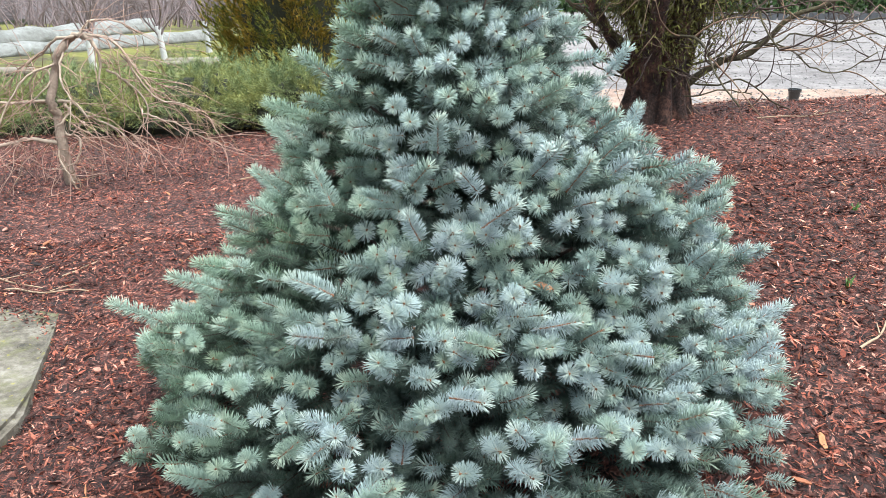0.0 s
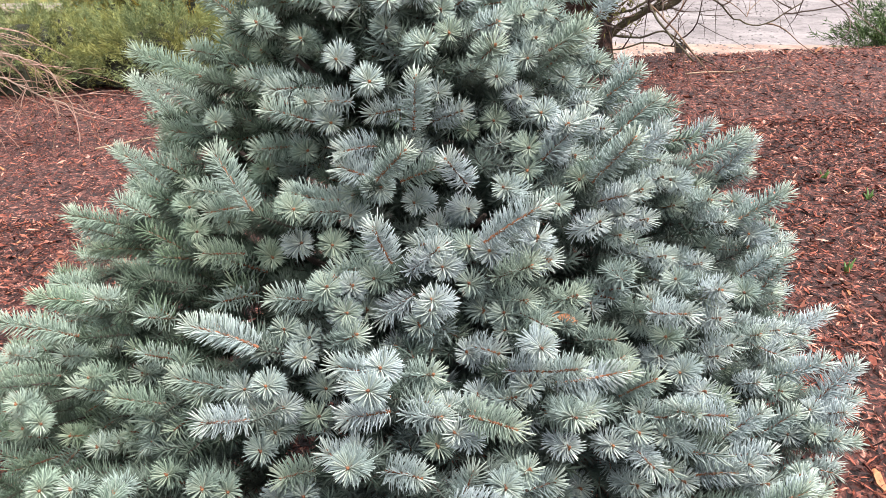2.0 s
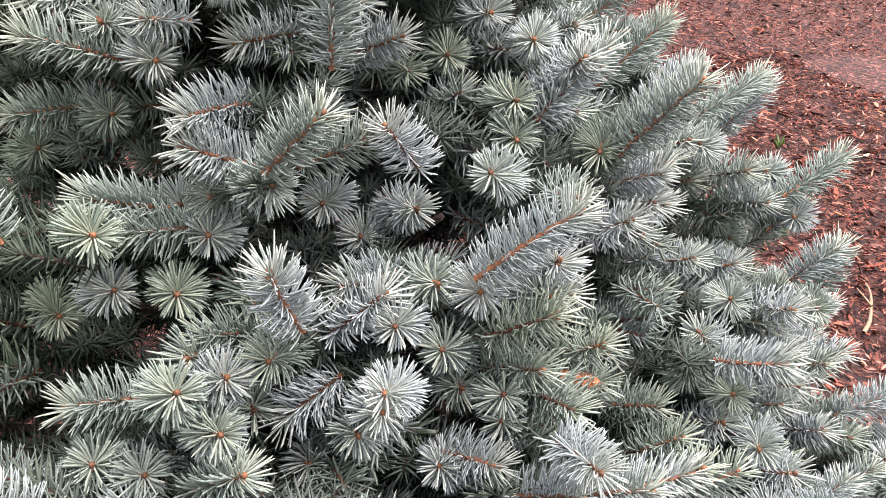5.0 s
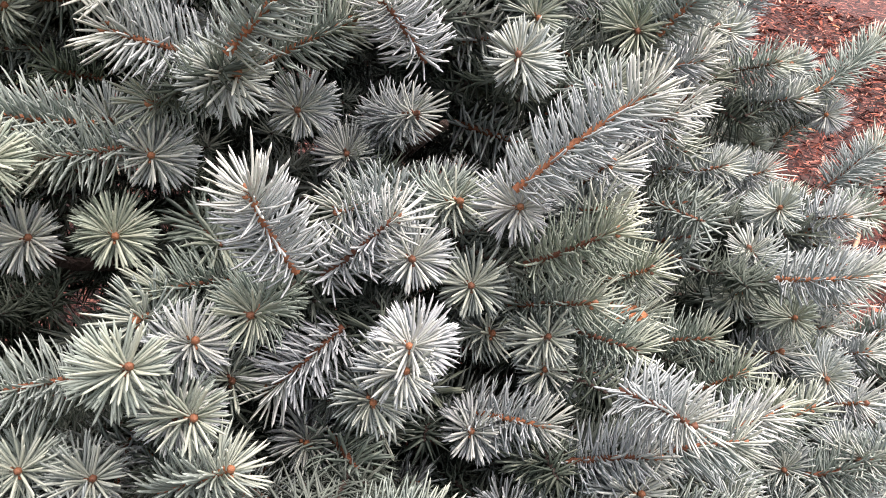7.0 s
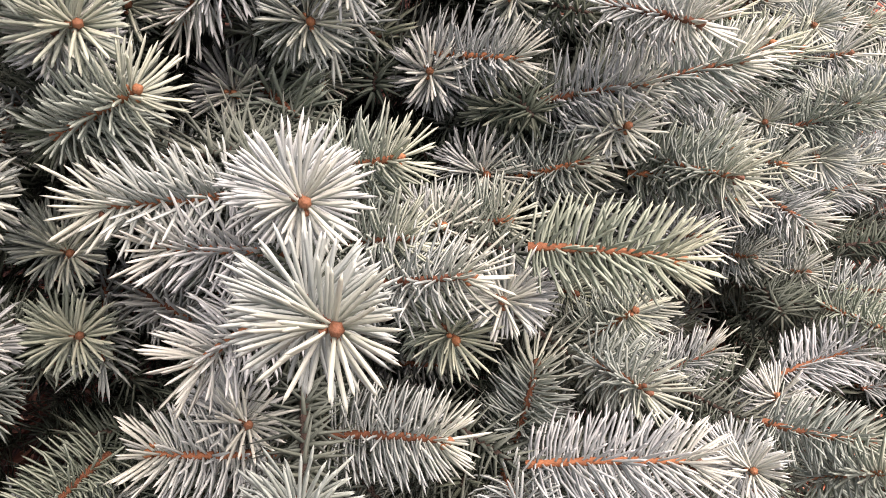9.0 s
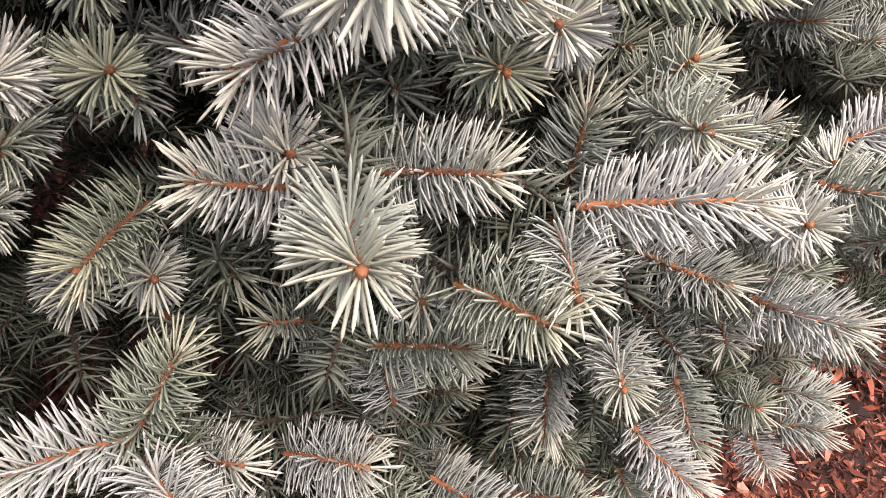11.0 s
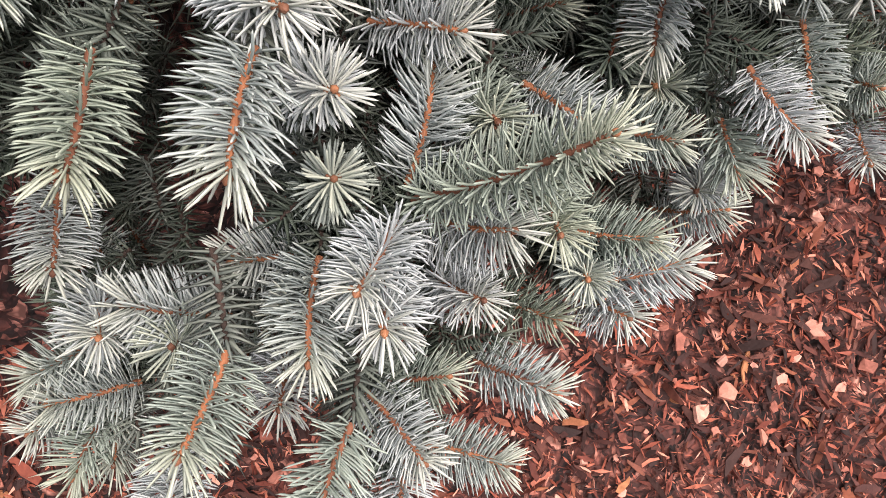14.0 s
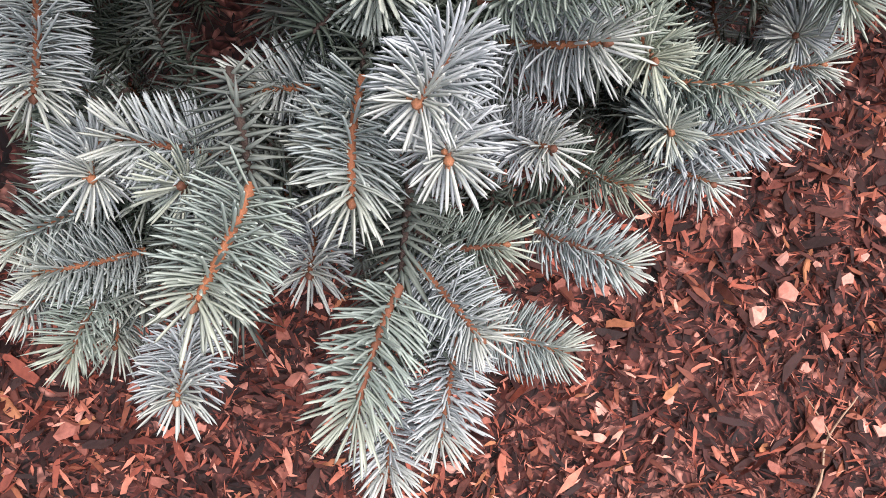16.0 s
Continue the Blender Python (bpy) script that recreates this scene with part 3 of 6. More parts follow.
def bud_arrays(length, bend, seed, big=0.0023):
    """A cluster of scaly brown buds at the end of the twig."""
    r = np.random.default_rng(seed)
    out = []
    for k in range(3):
        a = k * 2.1 + r.uniform(0, 1)
        base = np.array([bend + (0.0028 * math.cos(a) if k else 0), (0.0028 * math.sin(a) if k else 0), length * (0.965 if k else 0.985)])
        d = unit(np.array([0.5 * math.cos(a), 0.5 * math.sin(a), 1.0]) if k else np.array([0, 0, 1.0]))
        s = big * (1.0 if k == 0 else 0.62)
        tt = np.array([0, 0.25, 0.55, 0.8, 1.0])
        out.append(tube(base + d * (tt[:, None] * s * 2.0), s * np.array([0.55, 0.95, 0.9, 0.55, 0.12]), 6))
    return joined(out)


def turn_to(way, spin):
    """Rotation matrices that take +z to each way and +y upwards, with a spin about it."""
    way = unit(way)
    a, b = square_ways(way)
    a, b = -a, -b
    c, s = np.cos(spin)[:, None], np.sin(spin)[:, None]
    return np.stack([a * c + b * s, b * c - a * s, way], -1)


TREE_BASE = (0.0, 0.0, float(ground_z(0, 0)))
spruce = empty_thing("spruce_tree", TREE_BASE, "young blue spruce with stiff silvery blue needles and orange-brown twigs", "tree")
OFF = np.array(TREE_BASE)


def crown_radius(z):
    """Outer radius of the crown by height."""
    return np.interp(z, [-0.16, -0.05, 0.08, 0.2, 0.3, 0.45, 0.55, 0.65, 0.75, 1.0, 1.25, 1.45], [0.74, 0.79, 0.77, 0.72, 0.65, 0.55, 0.48, 0.41, 0.31, 0.20, 0.10, 0.02])


# dark gaps in the crown, placed to fit the camera's view (cm)
GAPS = np.array([(-27.4, -26.1, 40.2), (-31.2, -30.6, 30.3), (-2.7, -31.6, 49.7), (-12.6, -22.8, 59.6), (4.0, -34.3, 50.0),
                 (-13.6, -25.8, 51.4), (-6.1, -33.1, 49.4), (-17.7, -30.8, 41.8), (-24.9, -46.5, 16.7), (-30.6, -56.1, 0.2)]) / 100


def in_gap(p):
    """Whether a place lies in one of the gaps, which run inwards from the crown's surface."""
    for g in GAPS:
        inward = -np.array([g[0], g[1], 0.0]) / math.hypot(g[0], g[1])
        t = min(max(float((p - g) @ inward), -0.03), 0.09)
        if np.linalg.norm(p - g - inward * t) < 0.05:
            return True
    return False


HERO = []


def shoot(x, y, z, u, v, w, size=1.0):
    """One of the shoots that stand out: its bud at x, y, z (cm) and the foot of its twig at u, v, w (cm)."""
    HERO.append((np.array([x, y, z]) / 100, np.array([u, v, w]) / 100, size))


# shoots 80 to 90 cm above the foot of the bank
shoot(23.0, -4.5, 83.2, 20.1, -1.2, 81.9)
shoot(7.2, -20.1, 82.5, 6.5, -15.8, 81.5)
shoot(17.9, -8.2, 80.7, 13.9, -8.0, 77.7)
shoot(0.0, -20.7, 80.4, 0.1, -16.3, 79.5)
shoot(12.9, -11.5, 80.2, 11.1, -7.5, 79.2)
shoot(-5.9, -18.9, 86.1, -6.0, -13.8, 85.1)
shoot(2.3, -18.0, 85.1, 2.5, -12.9, 84.0)
shoot(7.4, -15.1, 84.9, 7.8, -10.0, 83.8)
shoot(17.0, -9.6, 84.6, 12.8, -7.7, 82.3)
shoot(-24.3, -14.7, 83.3, -17.6, -14.6, 80.1)
shoot(27.9, 8.2, 82.7, 21.8, 8.3, 79.6)
shoot(-17.0, -17.7, 81.9, -12.8, -15.7, 79.6)
shoot(-10.1, -20.1, 81.8, -7.8, -17.5, 77.9)
# shoots 70 to 80 cm above the foot of the bank
shoot(-7.3, -27.2, 76.5, -6.7, -22.8, 75.4)
shoot(1.2, -21.2, 74.6, 1.1, -16.8, 73.6)
shoot(16.3, -18.2, 74.3, 14.8, -14.1, 73.2)
shoot(11.7, -20.8, 74.1, 10.6, -16.6, 73.0)
shoot(6.9, -30.1, 74.0, 4.6, -27.6, 72.9)
shoot(-7.1, -23.6, 72.8, -6.2, -19.3, 71.8)
shoot(-23.6, -20.5, 72.6, -21.7, -16.6, 71.4)
shoot(4.3, -37.1, 72.2, 3.6, -34.6, 69.8)
shoot(1.7, -25.3, 72.0, 1.9, -20.9, 71.0)
shoot(13.5, -21.5, 70.9, 12.6, -17.2, 69.7)
shoot(10.0, -12.8, 79.3, 10.4, -7.8, 78.0)
shoot(-3.2, -27.3, 77.5, -2.9, -22.2, 76.2)
shoot(-33.0, -10.5, 77.4, -27.1, -10.9, 72.8)
shoot(15.7, -14.0, 77.2, 9.3, -12.5, 74.4)
shoot(-19.4, -18.1, 76.5, -13.1, -16.2, 75.0)
shoot(41.4, 17.9, 76.0, 36.4, 15.8, 70.1)
shoot(-12.7, -19.2, 74.4, -12.7, -14.0, 74.4)
shoot(20.0, -24.7, 73.0, 15.2, -24.6, 69.9)
shoot(-3.2, -31.4, 71.6, -3.2, -26.5, 69.9)
# shoots 60 to 70 cm above the foot of the bank
shoot(26.6, -6.8, 68.7, 23.9, -3.5, 67.2)
shoot(16.9, -31.2, 61.8, 15.8, -24.8, 56.4)
shoot(-18.1, -16.6, 70.0, -16.1, -12.7, 68.8)
shoot(-17.4, -14.4, 69.3, -15.3, -10.6, 68.1)
shoot(-28.9, 3.0, 69.0, -25.5, 5.5, 67.4)
shoot(-23.9, -5.6, 66.7, -21.0, -2.4, 65.3)
shoot(-34.5, 1.7, 66.1, -31.3, 4.4, 64.5)
shoot(29.0, -7.1, 65.5, 26.6, -3.6, 64.0)
shoot(12.1, -23.8, 63.6, 11.5, -19.5, 62.4)
shoot(-14.3, -24.1, 63.0, -11.2, -22.2, 62.6)
shoot(-16.9, -20.8, 62.3, -15.3, -16.8, 61.0)
shoot(23.9, -17.9, 61.3, 22.3, -13.9, 59.9)
shoot(24.1, -36.0, 60.9, 20.1, -32.8, 54.1)
shoot(18.8, -23.0, 69.9, 15.1, -21.7, 66.5)
shoot(-12.7, -23.8, 68.6, -12.2, -18.6, 68.2)
shoot(11.6, -23.7, 68.5, 12.4, -18.5, 68.2)
shoot(-4.4, -34.6, 68.3, -4.2, -35.0, 62.0)
shoot(33.7, 12.0, 68.1, 29.3, 11.8, 64.2)
shoot(-10.1, -31.8, 67.6, -9.3, -26.9, 65.8)
shoot(7.2, -30.2, 67.5, 8.9, -25.3, 67.1)
shoot(-42.0, -4.6, 66.2, -32.2, -9.0, 63.6)
shoot(18.7, -22.0, 65.7, 20.2, -17.3, 64.3)
shoot(33.1, -13.6, 65.1, 28.7, -12.7, 61.3)
shoot(-25.5, -14.0, 64.2, -17.3, -14.2, 63.6)
shoot(-21.9, -17.8, 64.1, -14.4, -15.8, 63.1)
shoot(3.2, -27.3, 62.4, -0.5, -24.3, 60.3)
shoot(14.0, -28.3, 62.3, 15.7, -23.6, 60.8)
shoot(-8.7, -27.1, 62.1, -3.8, -25.4, 62.4)
shoot(19.2, -29.9, 61.9, 13.9, -29.6, 56.3)
shoot(-22.3, -21.4, 61.9, -16.2, -21.0, 59.6)
shoot(34.8, -16.2, 61.8, 28.5, -16.1, 55.1)
shoot(-31.8, -3.9, 61.6, -31.8, 1.2, 60.7)
shoot(-39.5, 2.1, 61.0, -32.2, -2.1, 57.1)
shoot(48.5, 27.3, 60.5, 43.8, 24.9, 53.8)
shoot(-5.7, -38.7, 60.3, -9.1, -37.8, 56.5)
shoot(8.6, -24.1, 60.3, 9.8, -19.2, 59.1)
shoot(-14.8, -23.9, 60.2, -14.4, -18.8, 59.5)
# shoots 50 to 60 cm above the foot of the bank
shoot(18.8, -26.7, 55.9, 17.6, -22.5, 54.5)
shoot(38.4, -13.7, 51.0, 36.1, -10.3, 49.3)
shoot(26.2, -19.2, 57.9, 24.6, -15.3, 56.3)
shoot(16.7, -28.1, 57.5, 15.9, -25.5, 55.1)
shoot(14.9, -35.6, 52.1, 14.5, -31.4, 50.6)
shoot(33.2, -25.3, 51.5, 31.6, -21.6, 49.9)
shoot(29.8, -27.8, 51.1, 27.6, -21.1, 47.6)
shoot(-15.4, -12.8, 50.6, -13.3, -9.1, 49.1)
shoot(-46.1, 11.7, 59.5, -38.5, 6.5, 53.5)
shoot(24.7, -32.2, 58.4, 20.2, -31.2, 53.7)
shoot(11.1, -29.3, 58.1, 12.8, -24.8, 56.2)
shoot(-13.0, -29.3, 58.1, -7.9, -28.0, 58.0)
shoot(35.0, -21.2, 57.8, 30.0, -21.3, 53.8)
shoot(-28.8, -29.9, 57.8, -24.2, -33.0, 51.4)
shoot(0.4, -33.1, 57.5, 3.4, -31.9, 53.5)
shoot(-30.0, -10.3, 57.3, -30.1, -5.2, 56.2)
shoot(-0.5, -30.6, 55.8, -5.1, -29.5, 53.6)
shoot(-13.2, -30.8, 55.8, -8.2, -31.3, 54.5)
shoot(10.8, -30.8, 55.7, 13.7, -26.2, 54.8)
shoot(52.1, -15.0, 55.2, 42.9, -15.2, 51.1)
shoot(-9.3, -36.4, 55.0, -8.1, -31.6, 53.1)
shoot(9.7, -43.2, 54.9, 3.8, -41.7, 49.6)
shoot(-18.0, -19.1, 54.8, -17.9, -14.1, 53.3)
shoot(-24.5, -16.7, 54.8, -19.4, -15.5, 54.7)
shoot(-18.5, -16.1, 54.7, -18.4, -11.0, 53.6)
shoot(17.7, -32.0, 54.5, 21.9, -28.6, 54.1)
shoot(7.4, -36.0, 54.4, 10.4, -32.2, 52.3)
shoot(54.3, -13.7, 53.7, 49.0, -12.7, 48.3)
shoot(52.2, -2.6, 53.7, 48.2, -0.4, 50.1)
shoot(-39.8, 0.7, 52.9, -31.8, -0.6, 52.8)
shoot(-11.9, -28.8, 51.9, -7.6, -25.9, 51.2)
shoot(25.9, -31.3, 51.7, 22.2, -28.5, 49.5)
shoot(35.2, -25.4, 51.6, 38.6, -22.0, 49.6)
shoot(-19.9, -33.0, 51.6, -19.6, -28.4, 49.1)
shoot(-10.2, -41.0, 51.5, -7.5, -40.7, 46.9)
shoot(-19.6, -27.3, 51.4, -14.2, -27.7, 50.5)
shoot(-23.7, -14.1, 50.4, -23.8, -9.1, 49.2)
shoot(-2.9, -29.0, 50.4, -1.1, -24.3, 49.1)
# shoots 40 to 50 cm above the foot of the bank
shoot(55.7, -20.7, 42.0, 52.3, -20.2, 38.1)
shoot(-13.8, -25.4, 49.7, -12.5, -21.4, 48.2)
shoot(3.4, -29.7, 49.5, 3.5, -25.4, 48.0)
shoot(10.9, -40.6, 49.4, 10.9, -38.0, 47.1)
shoot(25.9, -31.3, 48.7, 25.6, -27.2, 46.8)
shoot(41.7, -25.5, 48.4, 40.2, -21.7, 46.6)
shoot(43.0, -17.4, 47.8, 41.1, -13.8, 45.9)
shoot(3.8, -26.6, 47.7, 4.2, -22.4, 46.1)
shoot(1.9, -38.1, 47.5, 2.6, -34.0, 45.8)
shoot(8.7, -41.3, 47.2, 10.6, -34.5, 43.6)
shoot(-1.0, -27.2, 47.1, 3.7, -21.7, 42.8)
shoot(37.5, -22.4, 46.5, 35.9, -18.6, 44.7)
shoot(30.9, -26.5, 45.8, 29.6, -22.6, 44.0)
shoot(39.4, -21.5, 45.7, 38.2, -17.7, 43.6)
shoot(42.8, -27.2, 45.7, 41.3, -23.4, 43.8)
shoot(25.3, -30.2, 45.3, 24.4, -26.2, 43.6)
shoot(61.9, -0.2, 44.4, 59.3, 2.6, 42.0)
shoot(-14.5, -35.7, 43.2, -12.1, -33.6, 41.7)
shoot(33.2, -29.1, 41.0, 32.0, -25.2, 39.2)
shoot(-30.2, -28.1, 50.0, -25.3, -26.5, 49.5)
shoot(52.3, -27.9, 49.9, 45.9, -26.9, 45.8)
shoot(-17.4, -29.5, 49.5, -12.3, -29.2, 49.5)
shoot(-11.5, -30.7, 49.3, -10.7, -25.9, 47.6)
shoot(-47.3, 7.6, 49.2, -40.4, 2.3, 42.6)
shoot(20.2, -35.2, 48.6, 19.2, -30.6, 46.2)
shoot(-33.6, -15.4, 48.6, -28.1, -15.1, 47.3)
shoot(3.8, -40.6, 48.0, 6.8, -36.9, 45.9)
shoot(-27.4, -27.0, 47.7, -27.3, -21.9, 46.1)
shoot(-1.9, -39.6, 47.5, -4.8, -37.0, 44.0)
shoot(-3.7, -37.1, 47.5, 0.9, -34.7, 46.8)
shoot(46.7, -23.4, 47.3, 50.6, -20.6, 45.1)
shoot(8.7, -44.1, 46.9, 5.5, -40.9, 44.4)
shoot(-35.1, -17.0, 46.4, -35.4, -12.0, 44.7)
shoot(12.1, -40.1, 46.3, 8.8, -36.3, 44.7)
shoot(65.2, 5.8, 45.9, 59.3, 5.4, 41.5)
shoot(-14.0, -32.4, 45.9, -14.1, -27.4, 44.2)
shoot(-0.7, -40.0, 45.7, 1.0, -35.6, 43.6)
shoot(-19.2, -29.2, 44.9, -19.1, -24.4, 42.8)
shoot(-30.5, -31.0, 44.7, -26.0, -28.6, 43.7)
shoot(-16.2, -41.5, 44.6, -15.8, -37.4, 40.8)
shoot(-10.2, -39.4, 44.6, -6.9, -36.0, 42.5)
shoot(46.0, -25.7, 44.4, 50.4, -22.7, 43.4)
shoot(2.6, -40.7, 43.6, 5.0, -36.8, 41.1)
shoot(-34.1, -18.6, 43.4, -34.4, -13.8, 41.6)
shoot(47.8, -27.6, 43.3, 51.6, -24.3, 42.2)
shoot(-11.8, -39.3, 43.3, -13.1, -35.5, 40.1)
shoot(-13.1, -33.3, 43.1, -7.9, -33.4, 42.6)
shoot(-2.5, -43.6, 43.0, -0.4, -39.8, 40.2)
shoot(-53.2, -8.2, 42.6, -44.7, -7.8, 40.2)
shoot(-23.1, -25.6, 42.3, -23.2, -20.7, 40.5)
shoot(48.6, -32.2, 42.1, 45.0, -31.4, 38.4)
shoot(8.6, -42.8, 41.9, 6.2, -38.6, 40.2)
shoot(-3.8, -43.1, 41.5, -1.7, -39.3, 38.6)
shoot(51.6, -31.4, 41.2, 48.5, -31.5, 35.9)
shoot(-46.1, 0.3, 41.2, -38.0, 0.3, 40.9)
shoot(-13.9, -41.6, 40.9, -13.4, -36.9, 38.6)
shoot(16.3, -39.3, 40.5, 14.5, -35.5, 37.5)
shoot(31.6, -35.8, 40.4, 35.9, -33.0, 37.8)
shoot(42.1, -23.5, 40.3, 45.8, -20.3, 38.9)
shoot(9.2, -51.4, 40.2, 8.8, -46.5, 38.6)
shoot(29.1, -46.0, 40.1, 26.6, -41.6, 38.8)
shoot(-13.3, -40.4, 40.0, -12.6, -36.0, 36.8)
shoot(-12.5, -57.9, 40.0, -10.6, -53.9, 37.0)
# shoots 30 to 40 cm above the foot of the bank
shoot(-56.5, 6.2, 35.4, -51.5, 8.3, 32.5)
shoot(-42.2, 4.1, 34.6, -39.1, 6.5, 32.5)
shoot(66.3, -7.6, 33.9, 63.4, -8.2, 31.2)
shoot(48.9, -36.4, 31.6, 47.3, -32.6, 29.8)
shoot(40.2, -39.3, 31.1, 38.9, -35.4, 29.3)
shoot(-29.7, -34.3, 35.9, -25.4, -31.2, 31.2)
shoot(38.5, -38.0, 39.7, 37.5, -34.0, 37.8)
shoot(4.0, -39.3, 39.4, 4.6, -35.4, 37.4)
shoot(39.4, -28.6, 39.3, 38.1, -24.8, 37.3)
shoot(-10.8, -37.0, 39.1, -9.9, -33.1, 37.0)
shoot(-3.8, -41.9, 38.7, -3.3, -37.7, 36.9)
shoot(37.2, -36.3, 37.5, 36.1, -32.4, 35.6)
shoot(16.8, -38.9, 36.4, 16.4, -34.8, 34.6)
shoot(39.2, -36.5, 36.3, 38.8, -32.7, 34.0)
shoot(37.5, -39.1, 35.8, 36.6, -35.2, 33.8)
shoot(-46.8, -22.8, 35.2, -44.7, -19.4, 33.2)
shoot(-6.3, -38.2, 33.9, -5.4, -34.2, 31.9)
shoot(22.4, -47.4, 33.7, 20.5, -42.2, 27.7)
shoot(19.6, -49.2, 33.6, 12.4, -44.3, 30.6)
shoot(-2.4, -37.8, 33.1, -1.6, -33.8, 31.1)
shoot(28.1, -42.3, 32.0, 28.1, -38.5, 29.6)
shoot(45.3, -37.6, 31.8, 43.6, -33.6, 29.3)
shoot(72.1, -2.0, 31.2, 69.7, 0.8, 28.6)
shoot(-0.9, -48.6, 31.0, -1.3, -44.9, 27.1)
shoot(3.1, -46.5, 30.8, 4.0, -42.6, 28.5)
shoot(-22.0, -34.0, 39.9, -16.9, -33.8, 38.8)
shoot(5.8, -42.0, 39.8, 8.5, -38.5, 37.0)
shoot(36.4, -27.2, 39.7, 40.4, -24.2, 38.2)
shoot(-9.6, -53.1, 39.7, -9.1, -48.7, 36.9)
shoot(11.7, -44.5, 39.2, 9.0, -40.1, 38.8)
shoot(-31.8, -37.5, 39.1, -24.2, -39.0, 35.3)
shoot(27.9, -38.2, 39.1, 31.6, -37.4, 35.5)
shoot(-11.7, -43.4, 38.7, -14.8, -40.5, 35.8)
shoot(41.6, -36.7, 38.7, 45.3, -33.6, 36.8)
shoot(-8.5, -38.5, 38.2, -4.3, -38.2, 41.2)
shoot(7.0, -42.4, 37.4, 9.7, -39.0, 34.5)
shoot(14.1, -50.7, 36.7, 10.3, -47.9, 34.5)
shoot(-20.5, -36.8, 36.4, -20.5, -32.6, 33.3)
shoot(-51.7, 25.5, 36.1, -44.9, 23.7, 34.3)
shoot(-39.9, -9.7, 36.0, -33.9, -9.5, 34.9)
shoot(25.6, -39.2, 35.8, 29.2, -36.2, 33.5)
shoot(-55.0, -20.8, 35.8, -46.0, -20.6, 32.8)
shoot(5.8, -44.4, 35.7, 2.7, -40.4, 34.5)
shoot(-18.6, -38.0, 35.7, -18.4, -33.9, 32.4)
shoot(10.1, -48.8, 35.5, 6.5, -45.7, 33.6)
shoot(-2.9, -47.4, 35.0, -6.2, -44.1, 32.7)
shoot(-14.5, -44.8, 35.0, -9.5, -46.4, 34.9)
shoot(28.2, -41.8, 35.0, 31.8, -38.8, 32.7)
shoot(-19.2, -41.2, 34.7, -19.1, -36.6, 32.2)
shoot(2.3, -42.4, 34.6, 4.5, -38.9, 31.5)
shoot(22.6, -40.7, 34.5, 19.5, -37.1, 32.5)
shoot(-13.2, -46.8, 34.1, -8.5, -48.9, 33.2)
shoot(-23.4, -37.7, 34.1, -23.5, -33.1, 31.6)
shoot(7.6, -49.4, 33.9, 9.1, -45.7, 30.6)
shoot(21.9, -44.4, 33.5, 19.9, -41.0, 30.1)
shoot(-60.1, -24.5, 33.4, -49.8, -24.3, 30.4)
shoot(-40.9, -13.4, 33.2, -46.7, -10.3, 30.3)
shoot(5.0, -56.6, 33.2, 0.6, -52.5, 32.1)
shoot(4.9, -44.4, 33.1, 7.2, -41.1, 29.8)
shoot(-3.7, -53.3, 32.8, -6.5, -49.4, 30.9)
shoot(-3.8, -49.8, 32.7, -6.7, -46.2, 30.4)
shoot(25.0, -47.5, 32.6, 22.0, -45.6, 28.8)
shoot(-29.5, -50.9, 32.5, -25.0, -48.4, 30.9)
shoot(-14.7, -59.6, 32.2, -12.3, -56.1, 29.1)
shoot(-22.8, -42.9, 32.0, -22.8, -38.5, 29.2)
shoot(6.1, -49.5, 31.9, 4.0, -45.5, 29.4)
shoot(12.2, -53.5, 31.7, 12.3, -48.6, 29.8)
shoot(30.3, -45.6, 31.7, 33.3, -41.7, 30.0)
shoot(-13.8, -50.3, 31.6, -8.6, -49.7, 31.7)
shoot(1.7, -49.6, 31.3, -0.8, -46.1, 28.3)
shoot(15.6, -50.5, 31.0, 17.1, -46.2, 28.5)
shoot(-1.1, -53.6, 30.7, 1.6, -50.7, 27.3)
shoot(14.1, -52.7, 30.4, 10.9, -48.8, 29.4)
shoot(-34.8, -37.8, 30.4, -26.4, -38.6, 28.8)
shoot(-55.3, 11.0, 30.1, -45.7, 11.5, 28.2)
# shoots 20 to 30 cm above the foot of the bank
shoot(61.8, -16.3, 28.2, 59.5, -13.1, 26.1)
shoot(57.8, -27.9, 23.1, 55.2, -24.8, 20.6)
shoot(62.7, -22.5, 23.0, 60.6, -19.1, 20.9)
shoot(-32.4, -38.4, 28.5, -31.1, -34.4, 26.7)
shoot(41.7, -59.2, 21.5, 37.7, -57.3, 19.3)
shoot(37.9, -39.6, 29.9, 37.0, -35.7, 27.8)
shoot(58.4, -19.4, 29.4, 56.5, -16.1, 27.0)
shoot(32.5, -47.2, 29.2, 32.0, -43.3, 27.2)
shoot(-2.9, -52.7, 28.4, -2.5, -48.7, 26.4)
shoot(-24.6, -40.8, 27.3, -23.5, -36.9, 25.3)
shoot(12.3, -52.7, 27.0, 12.4, -48.7, 24.9)
shoot(33.7, -50.1, 26.9, 33.1, -46.1, 24.8)
shoot(23.0, -50.9, 26.8, 22.7, -46.9, 24.8)
shoot(4.0, -58.5, 26.2, 4.2, -54.6, 24.1)
shoot(-48.7, -27.5, 25.9, -46.1, -23.8, 23.3)
shoot(-52.8, -21.0, 25.5, -50.6, -17.7, 23.3)
shoot(45.9, -39.6, 25.1, 44.8, -35.9, 22.9)
shoot(19.7, -51.0, 25.1, 19.5, -47.0, 23.0)
shoot(-22.1, -43.0, 25.1, -21.1, -39.1, 23.1)
shoot(50.9, -37.5, 24.9, 49.3, -35.3, 22.7)
shoot(7.5, -54.3, 24.6, 6.3, -52.2, 21.9)
